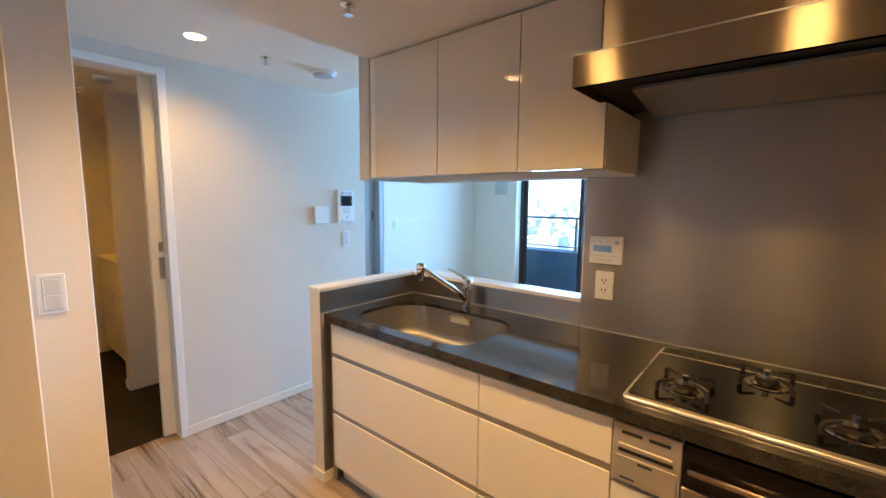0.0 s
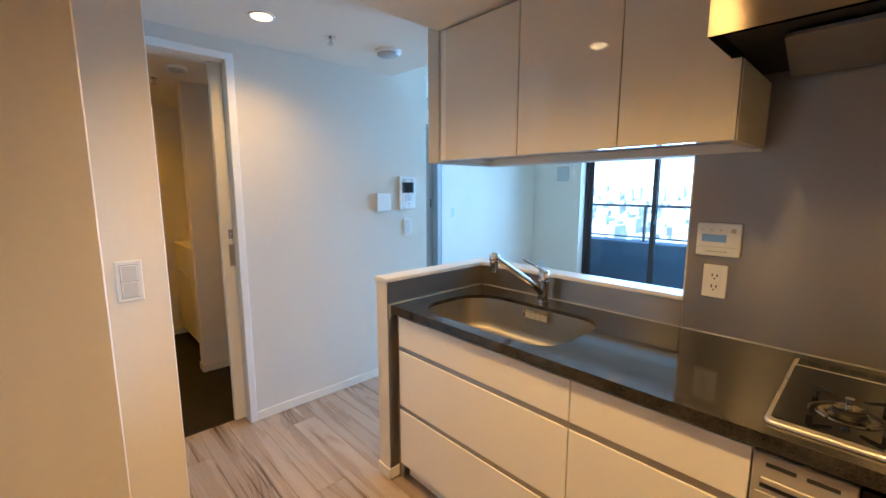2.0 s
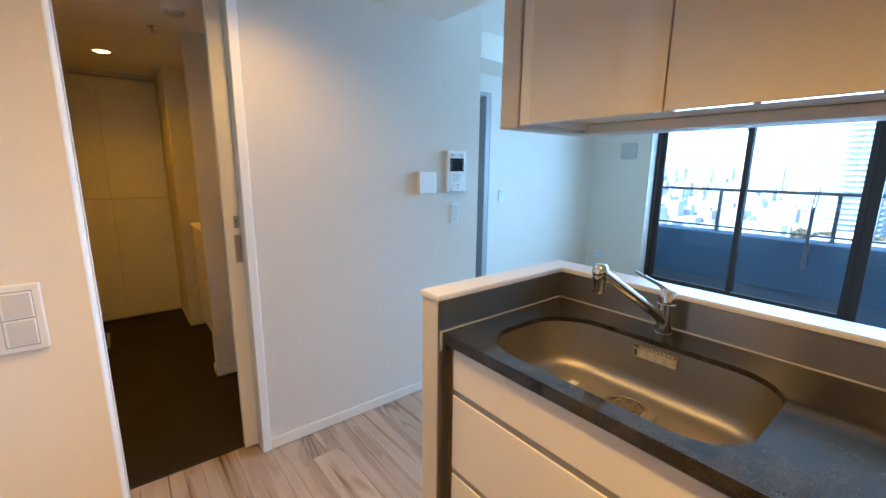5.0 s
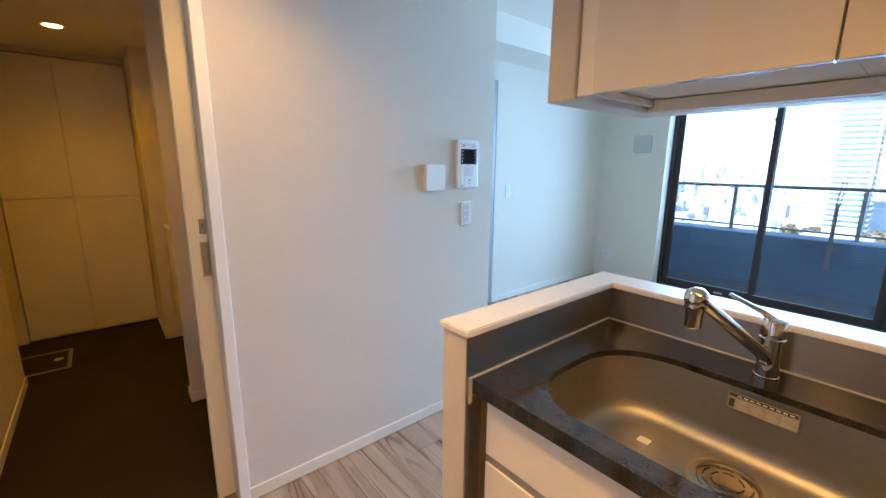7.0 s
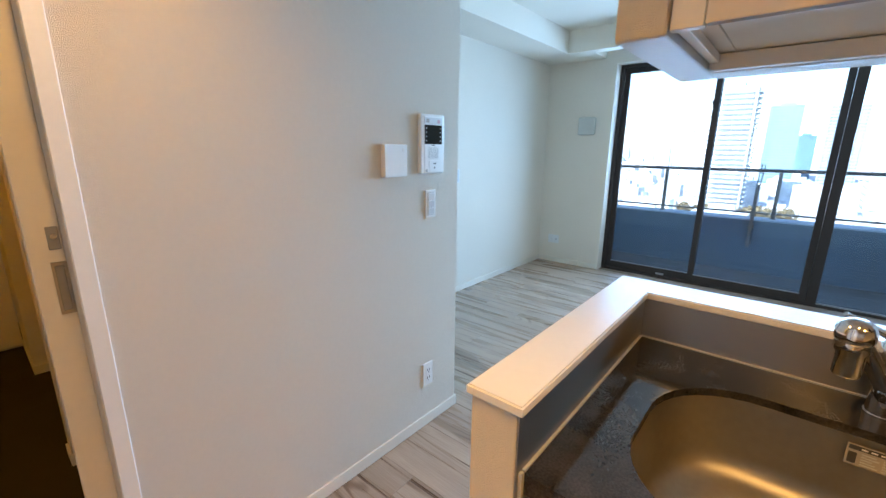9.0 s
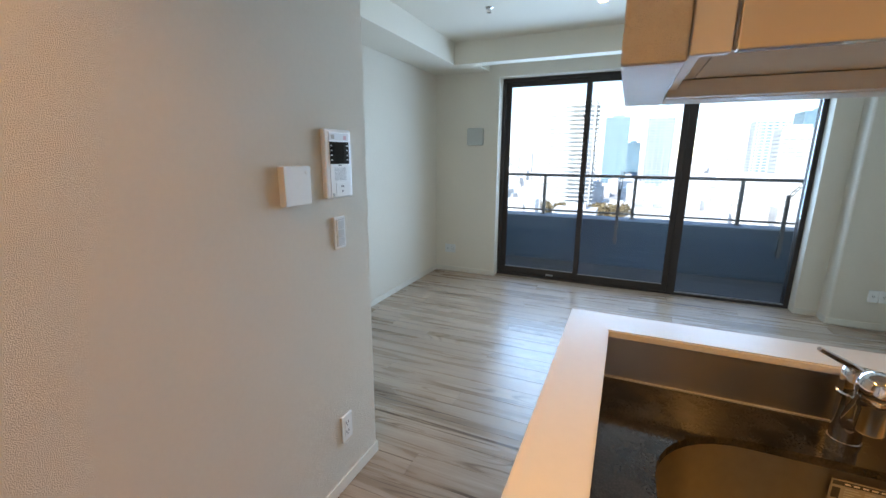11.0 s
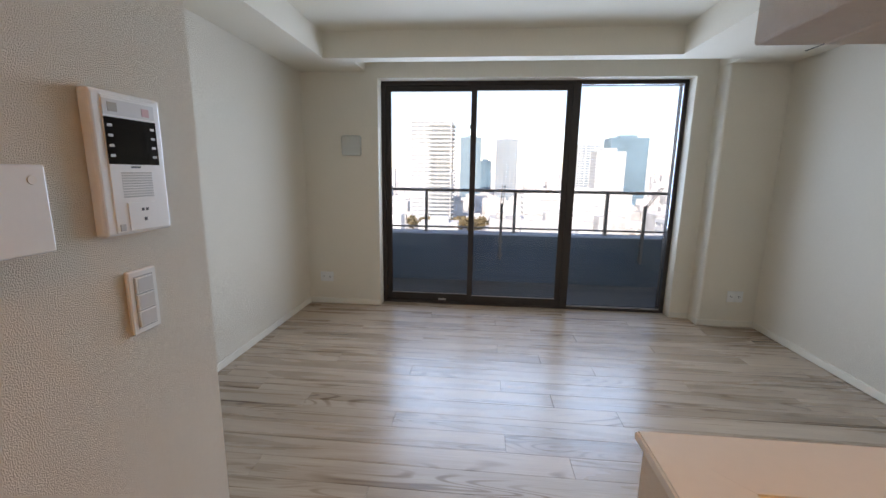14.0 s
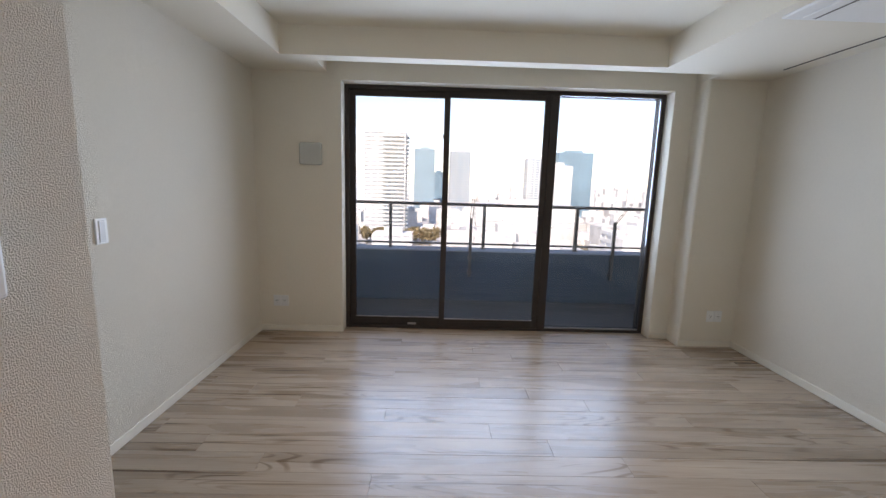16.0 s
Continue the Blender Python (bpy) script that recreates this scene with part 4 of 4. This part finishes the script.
# upper cabinets
def wall_cabinet(x0, x1, label, notch=0.0):
    t = thing("wall_cabinet", ((x0 + x1) / 2, 1.93, 1.51), label, "kitchen wall cabinet", "kitchen wall cabinets")
    boxpart("carcass", (x0, 1.750, 1.535, x1, 2.117, 2.068), CARCASS, t, bevel=0)
    boxpart("light_rail", (x0, 1.7485, 1.512, x1, 1.758, 1.5345), CARCASS, t, bevel=0)
    if notch:
        bm = bmesh.new()
        out = [(x0 + 0.0015, 1.508), (x1 + notch, 1.508), (x1 + notch, 1.7105), (x1, 1.7105), (x1, 2.058), (x0 + 0.0015, 2.058)]
        l1, l2 = loop_verts(bm, [(x, 1.730, z) for x, z in out]), loop_verts(bm, [(x, 1.748, z) for x, z in out])
        bridge(bm, l1, l2)
        bm.faces.new(l1)
        bm.faces.new(l2)
        bmesh.ops.recalc_face_normals(bm, faces=bm.faces)
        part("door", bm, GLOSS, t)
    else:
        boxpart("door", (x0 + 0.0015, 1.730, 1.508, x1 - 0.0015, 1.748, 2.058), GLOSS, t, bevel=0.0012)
    return t


wall_cabinet(-1.122, -0.7305, "glossy cream wall cabinet at the open end")
wall_cabinet(-0.7295, -0.3465, "glossy cream wall cabinet over the sink")
wc = wall_cabinet(-0.3455, -0.0635, "glossy cream wall cabinet beside the range hood", notch=0.0245)
boxpart("side_panel", (-0.0630, 1.7485, 1.508, -0.037, 2.117, 1.7105), CARCASS, wc, "narrow cream end panel", bevel=0)
fl = thing("cabinet_filler", (-1.14, 1.74, 1.508), "cream filler strip beside the wall cabinets", "filler panel")
boxpart("strip", (-1.168, 1.742, 1.508, -1.1235, 1.760, 2.068), CARCASS, fl)
boxpart("soffit", (-1.168, 1.762, 1.5345, -1.1235, 2.117, 1.545), CARCASS, fl)
ul = thing("cabinet_skirt", (-0.6, 2.1, 1.5), "cream underside rail behind the wall cabinets", "rail")
boxpart("rail", (-1.168, 2.095, 1.501, -0.04, 2.117, 1.533), CARCASS, ul)
boxpart("cross_rail", (-1.168, 1.765, 1.515, -1.150, 2.094, 1.533), CARCASS, ul)

# range hood
rh = thing("range_hood", (0.39, 1.8, 1.7), "brushed stainless steel range hood with a dark filter recess", "range hood")
bm = bmesh.new()
hx0, hx1 = -0.062, 0.842
BAF = [(0.048, 1.690, 1.722), (0.060, 1.680, 1.722), (0.70, 1.680, 1.722), (0.70, 2.10, 1.716), (0.020, 2.10, 1.716), (0.012, 2.09, 1.716)]
box(bm, hx0, 1.520, 1.712, hx1, 1.523, 1.797)
box(bm, hx0, 1.523, 1.712, hx0 + 0.003, 2.115, 1.797)
box(bm, hx1 - 0.003, 1.523, 1.712, hx1, 2.115, 1.797)
box(bm, hx0 + 0.003, 1.523, 1.794, hx1 - 0.003, 2.115, 1.797)
box(bm, hx0 + 0.003, 1.523, 1.712, hx1 - 0.003, 1.535, 1.715)
part("canopy", bm, STEELH, rh)
# Bright strip draws the highlight where canopy and duct cover meet.
boxpart("edge_highlight", (hx0, 1.5185, 1.7945, hx1, 1.5225, 1.7985), ALU, rh, "thin bright strip drawn as a highlight along the canopy", bevel=0)
boxpart("baffle_lip", (0.062, 1.676, 1.719, 0.70, 1.6795, 1.7305), ALU, rh, "folded edge of the baffle", bevel=0.001)
boxpart("duct_cover", (0.0, 1.560, 1.7975, 0.78, 2.115, 2.069), STEELH, rh, bevel=0.002)
boxpart("filter_recess", (hx0 + 0.004, 1.536, 1.74, hx1 - 0.004, 2.113, 1.793), DARK, rh, "black filter recess", bevel=0)
bm = bmesh.new()
l1 = loop_verts(bm, BAF)
l2 = loop_verts(bm, [(x, y, z + 0.008) for x, y, z in BAF])
bridge(bm, l1, l2)
bm.faces.new(l1)
bm.faces.new(l2)
part("baffle_plate", bm, STEEL, rh, "grey steel baffle plate")
for x in (0.17, 0.40):
    boxpart("clip", (x, 1.545, 1.725, x + 0.008, 1.552, 1.738), CHROME, rh, "small bright clip", bevel=0)

# ---- ceiling fittings ----
def downlight(x, y, z, watt, label, r=0.05, group="ceiling downlights", tint=WARM, glow=LAMPGLOW, size=0.05, spread=140):
    t = thing("downlight", (x, y, z), label, "ceiling downlight", group)
    bm = bmesh.new()
    lathe(bm, [(r + 0.008, 0.0), (r + 0.008, -0.003), (r, -0.004), (r - 0.006, -0.0015)], (x, y, z), 28)
    part("trim_ring", bm, PLASTIC, t, smooth=True)
    bm = bmesh.new()
    lathe(bm, [(r - 0.006, -0.004), (r - 0.012, -0.0055)], (x, y, z), 24)
    part("lens", bm, glow, t, "glowing warm lens", smooth=True)
    la = bpy.data.lights.new("downlight_lamp", "SPOT")
    la.energy, la.color, la.shadow_soft_size, la.spot_size, la.spot_blend = watt, tint, size, radians(spread), 1.0
    lo = new("downlight_lamp", la)
    lo.parent = t
    lo.location = (0, 0, -0.02)
    return t


KW = 12.6
downlight(-1.787, 1.206, 2.16, KW * 0.84, "lit warm round downlight in the passage ceiling", spread=150)
for x in (-0.78, -0.17, 0.43):
    downlight(x, 1.03, 2.07, KW, "lit warm round downlight in the kitchen ceiling")
for x in (-4.03, -2.73):
    downlight(x, 0.78, 2.12, KW * 0.46, "lit warm round downlight in the hall ceiling", tint=(1.0, 0.395, 0.0), glow=HALLGLOW)
downlight(-1.50, 4.54, 2.465, KW * 0.50, "small lit warm downlight in the living room ceiling", r=0.035, glow=HALLGLOW)


def sprinkler(x, y, z):
    t = thing("sprinkler", (x, y, z), "small chrome ceiling sprinkler head", "sprinkler", "ceiling sprinklers")
    bm = bmesh.new()
    lathe(bm, [(0.028, 0), (0.028, -0.003), (0.020, -0.007), (0.012, -0.010)], (x, y, z), 24)
    part("rosette", bm, CHROME, t, smooth=True)
    bm = bmesh.new()
    lathe(bm, [(0.008, -0.008), (0.007, -0.026), (0.010, -0.028), (0.010, -0.032)], (x, y, z), 14)
    part("bulb", bm, CHROME, t, smooth=True)
    bm = bmesh.new()
    lathe(bm, [(0.017, -0.034), (0.017, -0.036)], (x, y, z), 18)
    for s in (-1, 1):
        box(bm, x + s * 0.012 - 0.0012, y - 0.002, z - 0.034, x + s * 0.012 + 0.0012, y + 0.002, z - 0.008)
    part("deflector", bm, CHROME, t, smooth=False)


sprinkler(-1.809, 1.56, 2.16)
sprinkler(-0.80, 1.335, 2.07)
sprinkler(-2.286, 4.36, 2.465)
sprinkler(-3.2, 1.0, 2.12)


def detector(x, y, z, label, r=0.055):
    t = thing("smoke_detector", (x, y, z), label, "smoke detector")
    bm = bmesh.new()
    lathe(bm, [(r, 0), (r, -0.012), (r * 0.93, -0.016)], (x, y, z), 32)
    part("base", bm, PLASTIC, t, smooth=True)
    bm = bmesh.new()
    lathe(bm, [(r * 0.85, -0.0155), (r * 0.8, -0.026), (r * 0.55, -0.031), (r * 0.2, -0.032)], (x, y, z), 32)
    part("cap", bm, GREYP, t, "grey domed cap", smooth=True)


detector(-1.78, 1.905, 2.16, "round grey-white smoke detector on the passage ceiling", 0.075)
detector(-2.80, 1.06, 2.12, "round white detector on the hall ceiling")

# air conditioner cassette
ac = thing("ceiling_air_conditioner", (0.31, 3.7, 2.26), "white flat ceiling air conditioner with a long slot", "air conditioner")
boxpart("panel", (0.0, 3.15, 2.245, 0.54, 4.23, 2.2595), PLASTIC, ac, bevel=0.004, seg=2)
boxpart("louvre", (0.075, 3.20, 2.238, 0.135, 4.19, 2.2445), PLASTIC, ac, bevel=0.002)
boxpart("slot", (0.137, 3.20, 2.241, 0.152, 4.20, 2.2447), DARK, ac, "dark air slot", bevel=0)
boxpart("intake", (0.20, 3.25, 2.2425, 0.50, 4.14, 2.2447), PLASTIC, ac, "white intake cover", bevel=0.001)
struct("ceiling_slot", [(0.762, 2.3, 2.257, 0.775, 5.12, 2.2605)], DARK, "thin dark slot in the dropped ceiling", "ceiling slot")
cr = thing("curtain_rail", (-1.17, 5.45, 2.345), "white double curtain rail in the ceiling slot", "curtain rail")
for y in (5.42, 5.52):
    boxpart("track", (-2.62, y, 2.342, 0.29, y + 0.02, 2.3595), PLASTIC, cr)

# ---- balcony ----
struct("balcony_floor", [(-6, 5.9, -0.25, 4.5, 7.35, -0.09)], BALC, "grey sheet-covered balcony floor", "floor")
struct("parapet", [(-6, 7.08, -0.09, 4.5, 7.34, 0.535)], NAVY, "balcony parapet in a dark blue-grey that holds its shade", "wall")
struct("parapet_coping", [(-6, 7.075, 0.5355, 4.5, 7.36, 0.552)], CONCTOP, "parapet coping, its pale blue holding the skylight from above", "coping")
# Added out of view: this slab keeps light off the balcony.
struct("balcony_shade_slab", [(-6, 5.9, 2.62, 4.5, 7.35, 2.85)], CONCTOP, "unseen slab added over the balcony to shade it", "slab")
# Large unseen wall added round the window; it only blocks the sun.
struct("sun_block_wall", [(-14, 5.66, -40, -3.44, 5.9, 14), (1.06, 5.66, -40, 14, 5.9, 14), (-3.44, 5.66, 2.86, 1.06, 5.9, 14), (-3.44, 5.66, -40, 1.06, 5.9, -0.25)], FACADEG, "plain unseen outer wall added to keep the sun off the balcony", "wall")
br = thing("balcony_railing", (-1.1, 7.26, 0.552), "dark bronze balcony railing with slim posts", "railing")
bm = bmesh.new()
tube(bm, [(-6, 7.26, 1.115), (4.5, 7.26, 1.115)], 0.02, 14)
part("top_rail", bm, RAIL, br, smooth=True)
boxpart("bottom_rail", (-6, 7.245, 0.600, 4.5, 7.275, 0.622), RAIL, br)
for k in range(-3, 4):
    x = -1.115 + 1.197 * k
    boxpart("post", (x - 0.019, 7.235, 0.556, x + 0.019, 7.285, 1.10), RAIL, br)
    boxpart("post_foot", (x - 0.035, 7.215, 0.552, x + 0.035, 7.305, 0.562), RAIL, br)


def pole_holder(x, tilt):
    t = thing("laundry_pole_holder", (x, 7.06, 0.4), "grey metal laundry pole holder bolted to the parapet", "laundry pole holder", "laundry pole holders")
    boxpart("upright", (x - 0.018, 7.030, 0.22, x + 0.018, 7.062, 0.96), RAIL, t)
    for z in (0.26, 0.44):
        boxpart("bracket", (x - 0.03, 7.058, z, x + 0.03, 7.080, z + 0.04), RAIL, t)
    bm = bmesh.new()
    for s in (-0.016, 0.016):
        p0, p1 = Vector((x + s, 7.045, 0.93)), Vector((x + s + tilt, 7.045, 1.20))
        tube(bm, [p0, p1], 0.005, 8)
    for k in range(6):
        z = 0.96 + k * 0.045
        q = tilt * (z - 0.93) / 0.27
        tube(bm, [(x - 0.016 + q, 7.045, z), (x + 0.016 + q, 7.045, z)], 0.004, 6)
    part("arm", bm, RAIL, t, "perforated swing arm")


pole_holder(-1.30, 0.02)
pole_holder(0.49, 0.19)

# ---- the city ----
GZ = -42.0
bm = bmesh.new()
box(bm, -2600, 60, GZ - 1, 2600, 4200, GZ)
box(bm, -200, 8, GZ - 1, 200, 60, GZ)
tagged(part("ground", bm, CITYGROUND, None), "pale hazy city ground", "ground", kind="structure")


def tower(name, x, y, w, d, top, wall, band, storeys, label, balconies=False, fins=0):
    """A tower block: storeys with recessed window bands between proud floor bands, and a roof house."""
    t = thing(name, (x, y, GZ), label, "apartment building")
    boxpart("core", (x - w / 2 + 0.6, y - d / 2 + 0.6, GZ, x + w / 2 - 0.6, y + d / 2 - 0.6, top), band, t, bevel=0)
    h = (top - GZ) / storeys
    bm = bmesh.new()
    for k in range(storeys + 1):
        z = GZ + k * h
        box(bm, x - w / 2, y - d / 2, z - h * 0.22, x + w / 2, y + d / 2, z + h * 0.22)
    tagged(part("floor_band", bm, wall, t), kind="stuff")
    bm = bmesh.new()
    n = max(3, int(w / 5))
    for k in range(n + 1):
        xx = x - w / 2 + w * k / n
        box(bm, xx - 0.35, y - d / 2 + 0.15, GZ, xx + 0.35, y - d / 2 + 0.7, top)
    if fins:
        for k in range(fins):
            xx = x - w / 2 + w * (k + 0.5) / fins
            box(bm, xx - 0.5, y - d / 2 - 0.4, GZ, xx + 0.5, y - d / 2 + 0.2, top)
    n2 = max(2, int(d / 6))
    for k in range(n2 + 1):
        yy = y - d / 2 + d * k / n2
        for sx in (-1, 1):
            box(bm, x + sx * (w / 2 - 0.45) - 0.3, yy - 0.35, GZ, x + sx * (w / 2 - 0.45) + 0.3, yy + 0.35, top)
    tagged(part("pier", bm, wall, t), kind="stuff")
    if balconies:
        bm = bmesh.new()
        for k in range(1, storeys):
            z = GZ + k * h
            box(bm, x - w * 0.05, y - d / 2 - 1.8, z - 0.2, x + w * 0.45, y - d / 2, z + 1.0)
            box(bm, x + w / 2, y - d * 0.4, z - 0.2, x + w / 2 + 1.8, y + d * 0.3, z + 1.0)
        tagged(part("balcony", bm, wall, t), kind="stuff")
    boxpart("roof_house", (x - w * 0.22, y - d * 0.22, top, x + w * 0.25, y + d * 0.25, top + 4), wall, t, bevel=0)
    return t


tower("apartment_tower", -41, 330, 31, 24, 39, FACADE, BAND, 27, "tall white apartment tower with stacked balconies", balconies=True)
tower("glass_tower", -20, 640, 30, 30, 52, TEAL, GLASSTOWER, 30, "far blue-grey glass tower")
tower("office_tower", 2, 760, 22, 25, 22, GLASSTOWER, GLASSTOWER, 20, "far dark blue tower")
tower("office_tower", 33, 640, 31, 25, 50, FACADEG, GLASSTOWER, 26, "far white tower with dark window bands", fins=5)
tower("office_tower", 166, 520, 42, 30, 43, GLASSTOWER, GLASSTOWER, 28, "wide blue glass office tower")
tower("office_tower", 152, 640, 34, 30, 43, FACADE, GLASSTOWER, 24, "far pale tower beside the glass tower", fins=5)
tower("apartment_tower", -128, 700, 26, 24, 25, FACADE, BAND, 22, "far slim white apartment tower")
tower("apartment_block", 118, 420, 26, 24, 22, FACADE, BAND, 20, "white mid-rise block before the glass office tower")
tower("apartment_block", 62, 300, 70, 30, -12, FACADE, FACADE, 9, "low white apartment block")
tower("apartment_block", 96, 200, 26, 20, -20, FACADE, BAND, 6, "low white block of flats")
tower("apartment_block", -28, 260, 24, 18, -30, FACADE, BAND, 4, "low white block of flats")

rnd = random.Random(7)
bm = bmesh.new()
for k in range(2600):
    y = 90 + 2300 * rnd.random() ** 1.5
    x = rnd.uniform(-0.62, 0.75) * y
    if y < 345 and -0.23 < x / y < 0.03:
        continue
    w, d = rnd.uniform(7, 20), rnd.uniform(7, 18)
    h = rnd.choice((6, 7, 9, 9, 12, 15, 20)) * rnd.uniform(0.8, 1.2)
    if y > 900:
        h, w = h * 2.2, w * 2
    box(bm, x - w / 2, y - d / 2, GZ, x + w / 2, y + d / 2, GZ + h)
    if rnd.random() < 0.5:
        box(bm, x - w / 5, y - d / 5, GZ + h, x + w / 6, y + d / 6, GZ + h + 2.2)
tagged(part("low_city", bm, ROOFS, None), "low houses and blocks spreading to the horizon, paled for haze", "buildings", kind="stuff")


def clump(bm, cx, cy, cz, r, n):
    """A crown of many small leaf faces, uneven and with gaps."""
    for _ in range(n):
        d = Vector((rnd.gauss(0, 1), rnd.gauss(0, 1), rnd.gauss(0, 0.7))).normalized() * r * rnd.uniform(0.55, 1.05)
        c = Vector((cx, cy, cz)) + d
        u, v = (Vector((rnd.gauss(0, 1), rnd.gauss(0, 1), rnd.gauss(0, 1))).normalized() * rnd.uniform(0.5, 1.1) for _ in range(2))
        bm.faces.new([bm.verts.new(c + q) for q in (u, v, -u, -v)])


bm = bmesh.new()
for k in range(46):
    cx, cy = rnd.uniform(-66, 4), rnd.uniform(285, 312)
    if k > 34:
        cx, cy = rnd.uniform(70, 110), rnd.uniform(215, 240)
    r = rnd.uniform(3, 5.5)
    tube(bm, [(cx, cy, GZ), (cx + 0.3, cy, GZ + 6)], [0.35, 0.2], 6)
    for j in range(4):
        clump(bm, cx + rnd.uniform(-r, r) * 0.6, cy + rnd.uniform(-2, 2), GZ + 7 + rnd.uniform(-1.5, 2.5), r * 0.6, 70)
tagged(part("park_trees", bm, LEAF, None), "autumn trees of a small park among the buildings", "trees", kind="stuff")

# ---- floor boards ----
BW, BL = 0.1430, 1.818
SHIFT = (0.0, -0.303, -0.909, 0.35)
boards = {}


def board(parent, x0, x1, y0, y1):
    key = (round(x1 - x0, 3), round(y1 - y0, 3))
    if key not in boards:
        w, h, t, c = x1 - x0, y1 - y0, 0.012, 0.0011
        bm = bmesh.new()
        lo = loop_verts(bm, [(0.0004, 0.0004, -t), (w - 0.0004, 0.0004, -t), (w - 0.0004, h - 0.0004, -t), (0.0004, h - 0.0004, -t)])
        md = loop_verts(bm, [(0.0004, 0.0004, -c), (w - 0.0004, 0.0004, -c), (w - 0.0004, h - 0.0004, -c), (0.0004, h - 0.0004, -c)])
        up = loop_verts(bm, [(c, c, 0), (w - c, c, 0), (w - c, h - c, 0), (c, h - c, 0)])
        bridge(bm, lo, md)
        bridge(bm, md, up)
        bm.faces.new(up)
        boards[key] = mesh_of("floor_board", bm, WOOD)
    ob = new("floor_board", boards[key])
    ob.location = (x0, y0, 0)
    ob.parent = parent


row = int(math.floor((-0.45 - 3.335) / BW))
while 3.335 + row * BW < WIN + 0.12:
    y0 = max(3.335 + row * BW, -0.45)
    y1 = min(3.335 + (row + 1) * BW, WIN - 0.001)
    xa = WEST if y0 > 2.50 else -2.304
    x = -1.10 + SHIFT[row % 4] - 3 * BL
    while x < EAST and y1 - y0 > 0.01:
        a_, b_ = max(x, xa), min(x + BL, EAST)
        if b_ - a_ > 0.02:
            board(floor, a_, b_, y0, y1)
        x += BL
    row += 1
